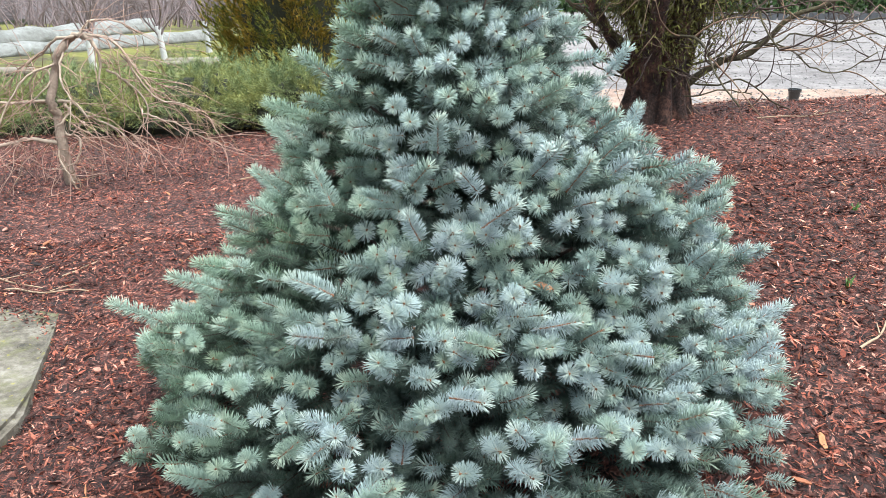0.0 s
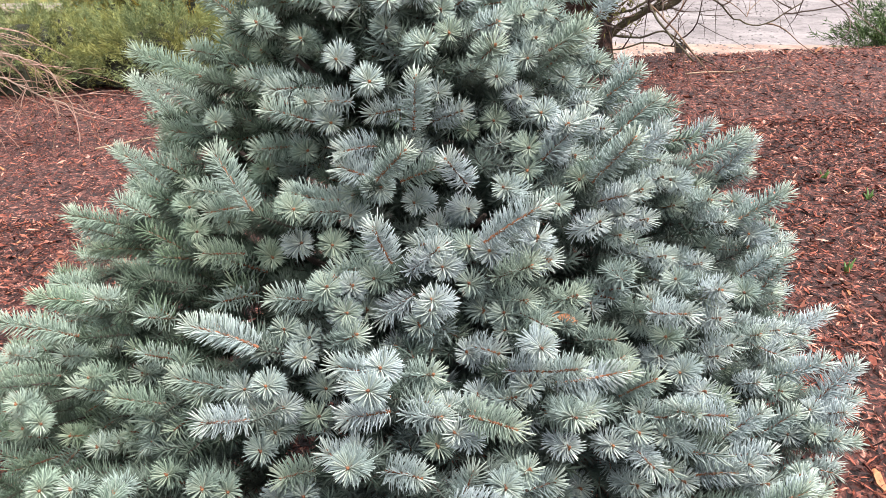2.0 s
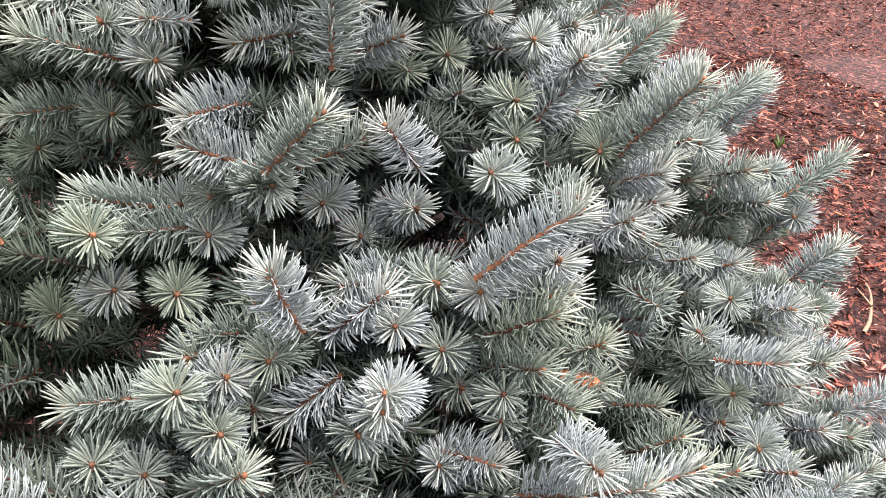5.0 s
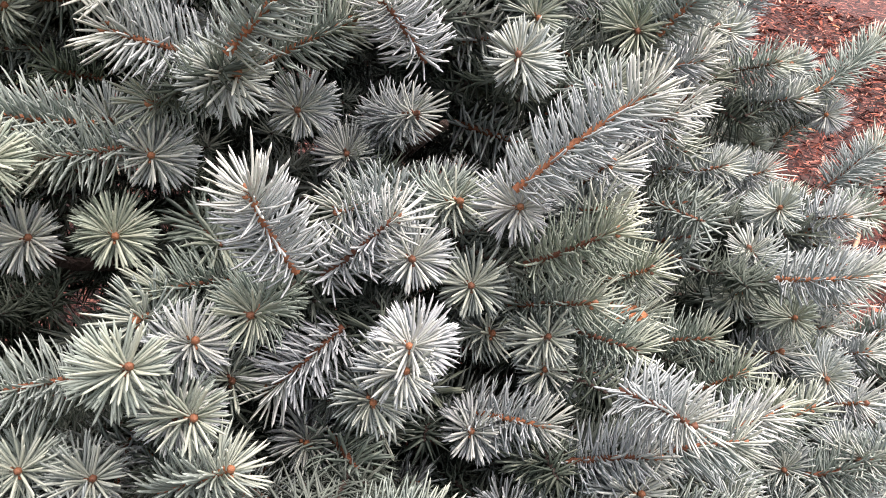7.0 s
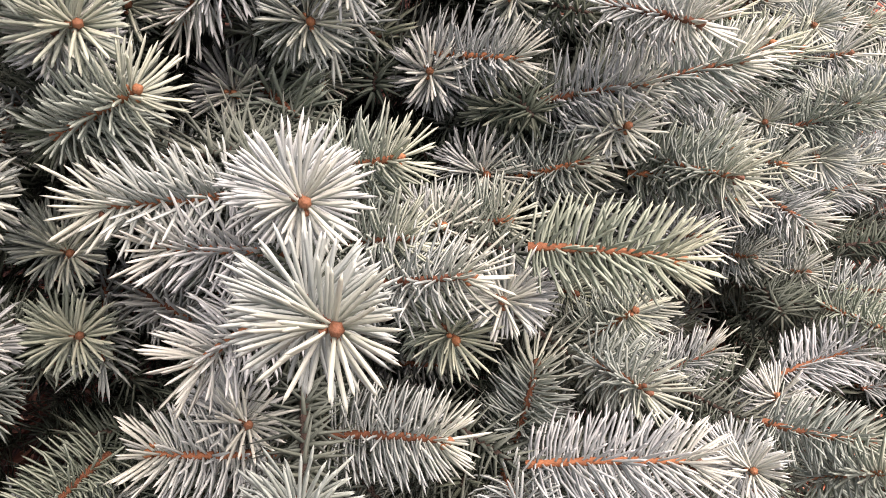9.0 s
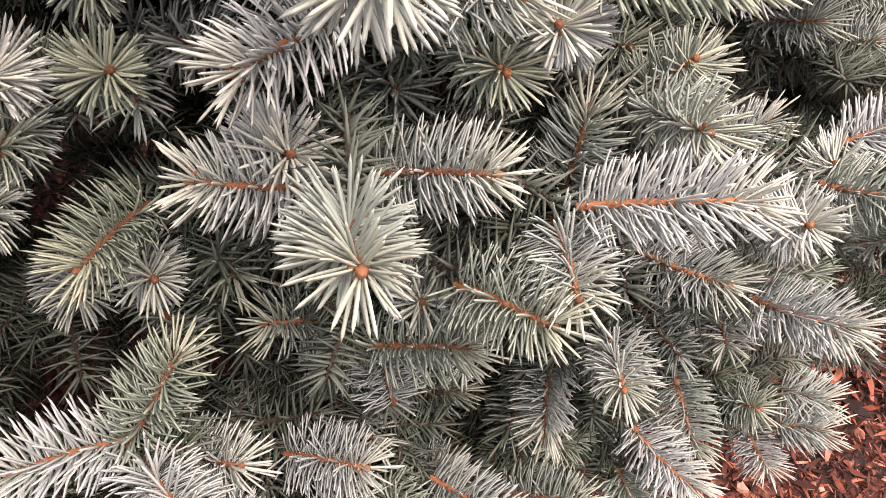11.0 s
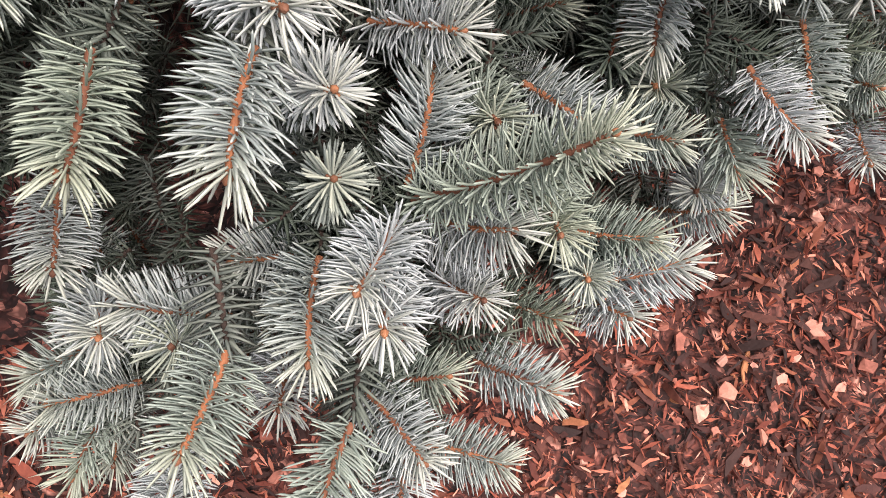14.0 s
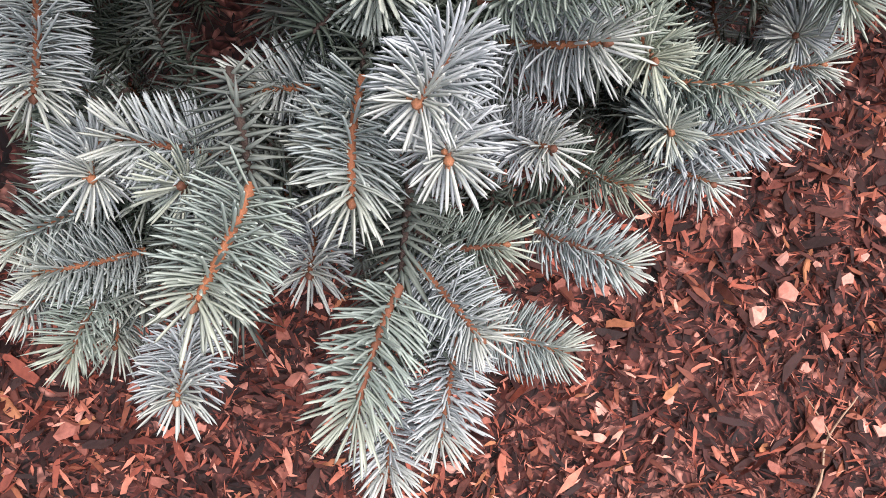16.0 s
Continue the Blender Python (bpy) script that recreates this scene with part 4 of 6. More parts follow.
shoot(49.4, -40.2, 24.1, 48.3, -36.4, 21.8)
shoot(-24.8, -44.9, 23.8, -23.8, -41.0, 21.8)
shoot(-41.7, -24.0, 23.3, -39.7, -20.6, 21.2)
shoot(-47.9, -15.0, 23.1, -45.5, -11.9, 20.9)
shoot(6.9, -49.9, 22.7, 7.0, -45.9, 20.6)
shoot(56.5, -44.4, 22.4, 55.4, -40.7, 20.1)
shoot(-58.4, -28.1, 22.4, -56.5, -24.8, 20.1)
shoot(-31.6, -48.1, 21.6, -30.5, -44.3, 19.5)
shoot(-63.1, -0.6, 21.5, -58.9, -1.2, 17.6)
shoot(27.0, -51.8, 20.8, 26.6, -47.9, 18.7)
shoot(-42.1, -46.5, 20.8, -40.8, -42.8, 18.6)
shoot(-64.6, -10.4, 20.1, -62.1, -7.6, 17.7)
shoot(16.5, -49.3, 30.0, 20.2, -46.7, 27.3)
shoot(-26.9, -40.0, 29.8, -26.8, -35.6, 27.0)
shoot(28.9, -52.0, 29.3, 25.2, -48.9, 27.4)
shoot(27.6, -51.1, 29.2, 34.2, -51.0, 28.4)
shoot(-16.6, -39.3, 29.2, -16.2, -34.9, 26.3)
shoot(-43.7, -16.2, 28.8, -44.2, -11.2, 27.3)
shoot(27.8, -49.0, 28.8, 31.6, -47.0, 25.7)
shoot(-20.9, -42.6, 28.2, -20.8, -38.3, 25.4)
shoot(24.0, -48.3, 28.1, 27.4, -45.7, 25.1)
shoot(-42.1, -12.6, 28.0, -43.5, -8.0, 25.9)
shoot(56.1, -39.0, 27.8, 50.1, -37.3, 24.5)
shoot(-45.2, -16.5, 27.8, -46.3, -12.0, 25.5)
shoot(-13.1, -50.7, 27.6, -12.2, -47.5, 23.6)
shoot(-72.9, -24.1, 27.2, -63.3, -24.3, 23.1)
shoot(61.0, -39.1, 27.2, 55.4, -40.0, 21.6)
shoot(-17.7, -42.6, 26.9, -17.5, -38.8, 23.4)
shoot(-16.3, -50.5, 26.8, -11.6, -51.9, 25.3)
shoot(-5.4, -55.5, 26.6, -9.2, -52.2, 25.1)
shoot(26.2, -51.5, 26.2, 30.2, -49.6, 23.4)
shoot(-43.3, -34.3, 25.9, -37.1, -34.2, 24.7)
shoot(3.6, -61.6, 25.8, -2.1, -57.6, 24.0)
shoot(1.1, -54.9, 25.3, -1.6, -55.7, 20.9)
shoot(43.2, -44.7, 24.3, 38.4, -44.9, 20.2)
shoot(22.9, -53.8, 23.7, 22.7, -48.6, 24.1)
shoot(-4.4, -61.1, 23.6, -2.4, -56.5, 22.1)
shoot(-50.8, -26.3, 23.3, -42.4, -24.9, 20.3)
shoot(73.0, -15.2, 23.0, 63.3, -16.9, 18.2)
shoot(-5.8, -61.1, 22.8, -7.6, -56.6, 20.7)
shoot(50.5, -42.3, 21.8, 45.2, -41.6, 16.9)
shoot(53.2, -42.5, 21.7, 56.3, -39.4, 19.0)
shoot(-41.3, -50.2, 21.6, -42.0, -45.5, 19.6)
shoot(-22.1, -46.9, 21.5, -17.7, -44.5, 19.9)
shoot(-39.4, -15.2, 21.4, -39.7, -10.6, 19.1)
shoot(11.8, -52.9, 21.2, 7.1, -51.5, 19.5)
shoot(15.1, -66.8, 21.0, 15.3, -63.8, 15.8)
shoot(63.1, -38.1, 20.8, 57.2, -37.8, 18.5)
shoot(-55.3, -30.2, 20.6, -56.3, -25.4, 18.9)
shoot(8.3, -62.1, 20.6, 11.4, -60.3, 16.8)
shoot(43.1, -49.0, 20.3, 38.7, -46.8, 18.7)
shoot(15.4, -65.2, 20.2, 13.5, -60.6, 18.7)
shoot(-64.9, -15.2, 20.2, -56.5, -14.6, 18.3)
# shoots 10 to 20 cm above the foot of the bank
shoot(39.8, -50.5, 19.8, 38.8, -46.6, 17.9)
shoot(56.0, -45.7, 18.6, 54.6, -42.0, 16.5)
shoot(41.7, -58.2, 17.0, 40.8, -54.2, 15.0)
shoot(50.8, -50.3, 13.2, 49.5, -46.5, 11.1)
shoot(36.6, -58.7, 17.9, 35.8, -54.7, 15.9)
shoot(-58.7, -26.9, 17.5, -56.7, -23.5, 15.4)
shoot(-33.7, -48.9, 17.1, -32.6, -45.0, 15.2)
shoot(43.9, -57.3, 17.0, 43.0, -53.4, 15.0)
shoot(-43.0, -53.0, 16.6, -40.8, -49.1, 12.4)
shoot(33.8, -62.0, 16.3, 33.1, -58.0, 14.3)
shoot(-32.3, -52.8, 15.9, -31.3, -48.9, 13.9)
shoot(38.9, -59.7, 14.8, 38.1, -55.8, 12.7)
shoot(-39.5, -55.5, 10.0, -38.5, -51.6, 7.9)
shoot(-36.7, -42.8, 19.7, -35.3, -39.1, 17.5)
shoot(22.6, -51.5, 19.0, 22.3, -47.6, 16.8)
shoot(68.3, -17.7, 18.8, 66.3, -14.5, 16.2)
shoot(-59.4, -17.0, 18.6, -57.0, -14.0, 16.3)
shoot(29.0, -58.1, 18.0, 28.8, -54.9, 15.9)
shoot(-48.8, -41.2, 17.5, -47.2, -37.6, 15.2)
shoot(35.9, -49.0, 17.3, 35.3, -45.1, 15.0)
shoot(41.1, -51.9, 17.3, 40.4, -48.1, 14.9)
shoot(31.4, -49.1, 17.0, 30.9, -45.2, 14.8)
shoot(27.5, -53.3, 16.6, 27.9, -49.7, 13.8)
shoot(-22.5, -44.8, 15.9, -22.8, -41.6, 14.8)
shoot(-48.4, -29.8, 15.6, -46.5, -26.4, 13.3)
shoot(-52.1, -26.8, 15.3, -50.1, -23.5, 13.0)
shoot(18.0, -46.3, 15.0, 17.7, -42.3, 12.8)
shoot(-45.2, -28.2, 14.6, -43.2, -24.8, 12.4)
shoot(13.2, -60.6, 13.8, 14.3, -57.1, 11.2)
shoot(-28.9, -48.1, 20.0, -29.5, -43.3, 18.0)
shoot(44.9, -56.5, 19.9, 38.4, -56.1, 17.7)
shoot(24.6, -61.0, 19.9, 25.3, -56.4, 17.6)
shoot(53.2, -44.6, 19.2, 54.5, -40.1, 17.0)
shoot(-19.9, -47.5, 18.9, -19.2, -43.5, 15.7)
shoot(37.9, -50.0, 18.7, 33.5, -47.7, 16.6)
shoot(-8.5, -55.7, 18.6, -6.8, -53.3, 14.3)
shoot(28.5, -65.4, 18.4, 29.2, -60.8, 16.1)
shoot(-19.8, -52.7, 18.4, -23.7, -53.3, 15.0)
shoot(-42.7, -57.9, 18.2, -48.9, -54.6, 17.2)
shoot(50.6, -42.5, 17.9, 53.4, -39.2, 15.0)
shoot(24.9, -59.9, 17.8, 19.5, -58.1, 16.0)
shoot(-7.6, -58.3, 17.7, -11.4, -55.2, 16.1)
shoot(47.4, -50.9, 17.5, 49.6, -47.7, 14.0)
shoot(59.7, -44.5, 17.4, 54.1, -42.1, 15.9)
shoot(-22.9, -58.8, 17.0, -23.1, -54.2, 14.7)
shoot(-52.0, -40.2, 17.0, -52.9, -35.5, 15.0)
shoot(17.2, -58.5, 16.7, 19.5, -59.1, 12.1)
shoot(5.6, -62.0, 16.1, 4.6, -57.1, 14.6)
shoot(-28.4, -51.6, 16.0, -23.4, -53.1, 15.5)
shoot(-37.8, -49.8, 15.2, -38.6, -45.2, 13.0)
shoot(-26.9, -63.1, 15.2, -23.5, -59.2, 15.6)
shoot(10.7, -67.5, 14.7, 8.6, -62.8, 13.9)
shoot(-15.2, -50.9, 14.7, -10.7, -50.9, 12.1)
shoot(18.0, -54.8, 14.5, 13.4, -52.5, 13.6)
shoot(-31.5, -60.1, 13.6, -29.2, -55.4, 13.9)
shoot(-10.4, -52.9, 13.6, -10.7, -55.9, 9.4)
shoot(-12.7, -68.2, 12.8, -18.8, -63.6, 5.8)
shoot(-19.3, -55.8, 12.9, -23.0, -52.5, 11.2)
shoot(-27.4, -53.1, 12.9, -31.4, -53.5, 9.6)
shoot(-0.1, -63.0, 12.2, 2.2, -59.0, 9.8)
shoot(-20.4, -59.0, 10.7, -22.0, -55.9, 6.9)
shoot(-13.8, -58.3, 10.3, -17.1, -54.9, 8.1)
# shoots 0 to 10 cm above the foot of the bank
shoot(55.1, -45.5, 1.7, 53.7, -41.8, -0.5)
shoot(-45.0, -57.3, 8.9, -43.9, -51.8, 5.5)
shoot(-48.8, -48.3, 8.1, -47.5, -44.5, 6.0)
shoot(-56.8, -41.4, 4.9, -54.2, -36.3, 1.6)
shoot(-22.8, -69.1, 6.0, -21.7, -65.9, 3.0)
shoot(-13.7, -61.1, 5.9, -12.7, -57.9, 2.9)
shoot(-26.0, -65.6, 3.6, -23.6, -61.5, -0.9)
shoot(20.5, -65.5, 1.8, 21.1, -62.4, 0.2)
shoot(-0.9, -61.5, 0.2, 4.6, -59.0, -5.6)
shoot(-12.5, -51.7, 8.7, -11.9, -49.2, 4.2)
shoot(-23.2, -67.5, 8.2, -20.2, -64.2, 5.5)
shoot(-14.8, -59.2, 7.9, -18.6, -62.3, 5.0)
shoot(-32.8, -70.6, 7.2, -29.9, -66.6, 5.4)
shoot(59.5, -42.4, 6.8, 52.8, -41.8, 4.9)
shoot(-22.3, -61.3, 6.2, -22.0, -59.3, 1.4)
shoot(-15.6, -67.6, 5.0, -18.2, -63.6, 2.8)
shoot(-27.4, -67.9, 4.9, -24.2, -63.8, 4.2)
shoot(-54.2, -52.6, 4.8, -46.6, -51.0, 2.3)
shoot(-7.8, -64.0, 4.7, -10.2, -59.4, 4.2)
shoot(-3.2, -60.1, 4.0, 0.8, -57.0, 5.3)
shoot(-5.0, -54.9, 3.2, -9.2, -53.0, 0.9)
shoot(-34.1, -61.4, 2.2, -29.5, -63.6, 1.1)
shoot(-11.8, -67.6, 2.2, -10.7, -63.3, -0.5)
shoot(-33.2, -63.9, 2.2, -30.5, -62.1, -1.9)
shoot(-36.3, -57.8, 1.9, -35.0, -52.8, 1.7)
shoot(-8.4, -58.8, 1.9, -12.3, -56.0, -0.0)
shoot(-28.3, -61.4, 1.6, -23.3, -62.1, 0.4)
shoot(-36.7, -61.5, 1.2, -35.4, -58.0, -2.4)
shoot(3.6, -68.1, 0.8, 3.5, -63.0, 1.7)
shoot(6.6, -66.5, 0.7, 8.3, -61.7, 1.8)
shoot(-2.1, -64.7, 0.7, -5.6, -61.4, -1.3)
shoot(-30.7, -74.9, 0.4, -26.2, -71.3, 0.1)
# shoots -10 to 0 cm above the foot of the bank
shoot(-54.8, -44.4, -0.2, -52.0, -42.6, -6.3)
shoot(-68.0, -20.7, -0.5, -65.7, -17.7, -2.9)
shoot(-72.0, -24.2, -7.9, -69.9, -21.1, -10.3)
shoot(1.4, -67.7, -2.0, 2.0, -64.3, -1.3)
shoot(15.7, -65.9, -4.3, 14.9, -63.2, -6.9)
shoot(22.1, -68.1, -6.8, 19.8, -65.6, -6.9)
shoot(20.6, -69.7, -7.4, 18.1, -67.4, -8.3)
shoot(-39.8, -62.6, -9.2, -38.8, -59.4, -12.3)
shoot(15.2, -69.3, -9.9, 16.8, -66.1, -9.8)
shoot(-17.5, -68.2, -1.8, -17.9, -64.3, -5.2)
shoot(-29.1, -68.3, -3.4, -27.6, -64.1, -6.2)
shoot(-36.8, -71.0, -3.6, -36.0, -67.1, -6.9)
shoot(-5.5, -69.3, -3.6, -8.8, -65.6, -5.0)
shoot(-23.1, -74.3, -4.0, -24.6, -69.4, -4.9)
shoot(-10.0, -68.3, -4.3, -7.4, -66.4, -8.4)
shoot(-72.2, -24.9, -4.5, -73.2, -20.5, -7.0)
shoot(0.7, -66.9, -5.5, 4.0, -65.3, -9.3)
shoot(-20.4, -71.1, -6.1, -24.3, -67.9, -7.6)
shoot(-3.1, -71.3, -6.2, -8.5, -68.8, -7.7)
shoot(-26.9, -77.9, -6.6, -24.2, -73.5, -6.6)
shoot(-14.2, -73.9, -6.7, -17.7, -70.1, -7.7)
shoot(-42.3, -59.0, -6.7, -37.3, -58.5, -8.0)
shoot(-42.0, -61.5, -7.2, -37.0, -61.8, -8.7)
shoot(-29.8, -78.3, -7.5, -27.9, -73.4, -7.5)
shoot(-12.0, -70.0, -7.8, -14.7, -66.0, -9.7)
shoot(-8.1, -72.2, -8.2, -9.0, -67.5, -10.1)
shoot(-43.1, -64.7, -9.1, -38.8, -61.8, -9.6)
shoot(3.1, -68.7, -9.7, -0.1, -65.1, -11.7)
shoot(-41.1, -64.9, -9.9, -38.2, -60.9, -11.4)
# shoots -20 to -10 cm above the foot of the bank
shoot(-75.6, -22.0, -12.4, -73.4, -19.0, -14.9)
shoot(-44.7, -61.6, -10.8, -40.3, -60.1, -13.2)
shoot(-18.3, -76.2, -11.1, -22.3, -73.0, -11.8)
shoot(-44.7, -57.7, -16.9, -43.4, -55.1, -21.2)

LENGTHS = [0.03, 0.042, 0.055, 0.07, 0.09, 0.115]
NEEDLE = 0.0232
shoot_kinds, plain_kinds = [], []
for ki, L in enumerate(LENGTHS):
    for var in range(4):
        fine, kinds = (2, shoot_kinds) if var < 2 else (1, plain_kinds)
        var %= 2
        bend = (0.004 + 0.006 * var) * L / 0.06 * (1 if var else -1)
        co, f, tip = shoot_arrays(L, int(56 + L * 2450), NEEDLE, 50 + ki * 2 + var, fine, 0.0008, bend)
        nm = link_mesh("needles", co, f, M_NEEDLE, attrs={"tip": tip, "shade": np.zeros(len(co))})
        tw = link_mesh("twig", *twig_arrays(L, bend, steps=6 + int(L * 160)), M_TWIG)
        bd = link_mesh("bud", *bud_arrays(L, bend, 9 + ki + var), M_BUD)
        kinds.append((L, nm.data, tw.data, bd.data))
        for o in (nm, tw, bd):
            bpy.data.objects.remove(o)


def place_hero(rng):
    for tip, foot, size in HERO:
        way = tip - foot
        L = float(np.linalg.norm(way))
        k = min(range(len(LENGTHS)), key=lambda q: abs(math.log(LENGTHS[q] * size / L)))
        # plainer needles high up, at the back and far round the sides
        away = tip[2] > 0.6 or tip[1] > -0.2 or abs(tip[0]) > 0.42
        L0, nm, tw, bd = (plain_kinds if away else shoot_kinds)[k * 2 + int(rng.integers(2))]
        rot = Matrix(turn_to(way[None], rng.normal(0, 0.35, 1))[0].tolist()).to_4x4()
        s = L / L0
        root = new("shoot", tw)
        root.parent = spruce
        root.matrix_basis = Matrix.Translation((foot - OFF).tolist()) @ rot @ Matrix.Diagonal((size, size, s, 1))
        for nme, me in (("needles", nm), ("bud", bd)):
            o = new(nme, me)
            o.parent = root


def spray_points(rng):
    """Feet, ways, lengths and tones (1: darkened as inner shade) of the shoots that fill the crown."""
    feet, ways, lens, old = [], [], [], []
    tips = np.array([h[0] for h in HERO])
    tip_r, tip_a = np.hypot(tips[:, 0], tips[:, 1]), np.arctan2(tips[:, 1], tips[:, 0])

    def surface(th, z):
        """How far out the shoots placed one by one stand hereabouts; far off where there are none."""
        da = (tip_a - th + math.pi) % (2 * math.pi) - math.pi
        lat = np.hypot(da * tip_r, tips[:, 2] - z)
        near = lat < 0.085
        return float(np.average(tip_r[near], weights=1 / (lat[near] + 0.02))) if near.any() else 9.0

    def add(foot, way, length, shade_tone, clear=0.03):
        """Keeps clear of the shoots placed one by one, and of the ground."""
        tip = foot + way * length
        if np.linalg.norm(tips - tip, axis=1).min() < clear:
            return
        if math.hypot(tip[0], tip[1]) > surface(math.atan2(tip[1], tip[0]), tip[2]) - 0.004:
            return
        if tip[2] < ground_z(tip[0], tip[1]) + 0.05 or in_gap(foot + way * length * 0.6):
            return
        feet.append(foot), ways.append(way), lens.append(length), old.append(shade_tone)

    # last year's wood behind each shoot placed one by one, in the shaded tone
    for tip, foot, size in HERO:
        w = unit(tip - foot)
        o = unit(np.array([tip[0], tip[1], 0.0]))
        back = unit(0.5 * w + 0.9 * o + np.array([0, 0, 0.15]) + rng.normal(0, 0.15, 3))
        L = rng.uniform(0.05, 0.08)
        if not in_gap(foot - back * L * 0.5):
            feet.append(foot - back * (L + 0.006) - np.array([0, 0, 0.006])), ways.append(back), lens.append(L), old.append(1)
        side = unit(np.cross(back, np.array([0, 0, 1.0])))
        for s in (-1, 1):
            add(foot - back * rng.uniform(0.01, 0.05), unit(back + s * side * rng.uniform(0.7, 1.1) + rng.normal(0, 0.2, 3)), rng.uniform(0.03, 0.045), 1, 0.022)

    for layer, (count, depth, behind, shade_tone) in enumerate(((1050, 0.0, 0.05, 0), (800, 0.07, 0.085, 1), (700, 0.13, 0.12, 1), (350, 0.19, 0.17, 1), (900, 0.05, 0.03, 0), (1100, 0.09, 0.06, 1), (520, 0.26, 0.23, 1), (420, 0.34, 0.32, 1))):
        for i in range(count):
            h = (i + rng.uniform()) / count
            z = -0.12 + 1.55 * (1 - math.sqrt(1 - h * 0.985))
            th = i * GOLD + layer * 1.3 + rng.normal(0, 0.08)
            th = (th + math.pi) % (2 * math.pi) - math.pi
            o = np.array([math.cos(th), math.sin(th), 0])
            if (layer and o[1] > 0.35):
                continue
            # low filler where few shoots stand one by one, fitted to the camera's view
            if layer in (4, 5) and (z > 0.32 or not -1.8 < th < -0.75 or (np.linalg.norm(tips - (o * min(float(crown_radius(z)), surface(th, z)) + np.array([0, 0, z])), axis=1) < 0.12).sum() > 4):
                continue
            R = float(crown_radius(z)) * (1 + 0.05 * math.sin(5 * th + z * 9) + 0.05 * math.sin(11 * th - z * 17)) - depth - abs(rng.normal(0, 0.025))
            R = min(R, surface(th, z) - behind - abs(rng.normal(0, 0.015)))
            if R < 0.0:
                continue
            p = o * R + np.array([0, 0, z])
            lift = rng.normal(0.25, 0.22) + (0.3 if z > 0.8 else 0)
            side = np.array([-o[1], o[0], 0])
            way = unit(o + np.array([0, 0, lift]) + side * rng.normal(0, 0.3))
            L = rng.uniform(0.04, 0.075)
            # some take the shade-painted tone among the shoots that stand before them
            dim = 1 if shade_tone or (rng.uniform() < 0.3 and (np.linalg.norm(tips - p, axis=1) < 0.1).sum() > 2) else 0
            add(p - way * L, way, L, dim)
            for s in (-1, 1):
                if rng.uniform() < (0.65 if layer == 0 else 0.8):
                    w2 = unit(way + s * side * rng.uniform(0.6, 1.2) + np.array([0, 0, rng.normal(0, 0.25)]))
                    add(p - way * (L + rng.uniform(-0.02, 0.03)), w2, rng.uniform(0.03, 0.055), dim)
    return np.array(feet), np.array(ways), np.array(lens), np.array(old)


def build_foliage():
    rng = np.random.default_rng(11)
    place_hero(rng)
    feet, ways, lens, old = spray_points(rng)
    fresh = [shoot_arrays(L, int(28 + L * 1000), NEEDLE, 200 + i, 1, 0.001) for i, L in enumerate((0.035, 0.05, 0.065, 0.085))]
    shaded_kinds = [shoot_arrays(L, int(24 + L * 900), NEEDLE, 300 + i, 0, 0.0013) for i, L in enumerate((0.035, 0.05, 0.065, 0.085))]
    rear = [shoot_arrays(L, int(28 + L * 1000), NEEDLE, 400 + i, 0, 0.0012) for i, L in enumerate((0.035, 0.05, 0.065, 0.085))]
    KL = np.array([0.035, 0.05, 0.065, 0.085])
    twigs = [twig_arrays(L, steps=3, sides=4) for L in KL]
    # the second group takes the needle colour darkened for inner shade
    for shade_tone, name, material in ((0, "foliage", M_NEEDLE_MID), (1, "inner_foliage", M_NEEDLE_SHADED)):
        cos, fs, tips, shades, tw, at = [], [], [], [], [], 0
        for i in np.where(old == shade_tone)[0]:
            k = int(np.argmin(np.abs(KL - lens[i])))
            co, f, tip = (shaded_kinds if shade_tone else rear if feet[i][1] > 0.18 else fresh)[k]
            rot = turn_to(ways[i:i + 1], rng.normal(0, 0.35, 1))[0]
            s = lens[i] / KL[k]
            cos.append((co * s) @ rot.T + (feet[i] - OFF))
            fs.append(f + at)
            at += len(co)
            tips.append(tip * (rng.uniform() < 0.5))
            shades.append(np.full(len(co), rng.uniform(0, 0.999)))
            tc, tf = twigs[k]
            tw.append(((tc * s) @ rot.T + (feet[i] - OFF), tf))
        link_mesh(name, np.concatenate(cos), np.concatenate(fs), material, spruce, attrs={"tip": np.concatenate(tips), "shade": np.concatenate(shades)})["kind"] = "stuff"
        link_mesh("wood" if not shade_tone else "inner_wood", *joined(tw), M_TWIG if not shade_tone else M_BARK, spruce)["kind"] = "stuff"
    # trunk and limbs
    z = np.linspace(-0.06, 1.45, 14)
    link_mesh("trunk", *tube(np.stack([0.01 * np.sin(z * 5), 0.008 * np.cos(z * 6), z], -1) - OFF, np.interp(z, [-0.06, 0.05, 1.45], [0.05, 0.036, 0.004]), 10), M_BARK, spruce)
    for i in range(70):
        h = -0.02 + 1.3 * (i / 70) ** 1.05
        th = i * GOLD
        R = float(crown_radius(h + 0.03)) * 0.52
        o = np.array([math.cos(th), math.sin(th), 0])
        t = np.linspace(0, 1, 6)[:, None]
        sag = -0.05 * math.sin(1.0) * (1 if h < 0.5 else 0)
        p = np.array([0, 0, h]) + o * R * t + np.array([0, 0, 1.0]) * (0.10 * t ** 2 + sag * t * (1 - t) * 2)
        ground = ground_z(p[:, 0], p[:, 1]) + 0.02
        p[:, 2] = np.maximum(p[:, 2], ground)
        link_mesh("limb", *tube(p - OFF, np.linspace(0.011, 0.003, 6) * (1.2 - 0.5 * h), 6), M_BARK, spruce)


build_foliage()


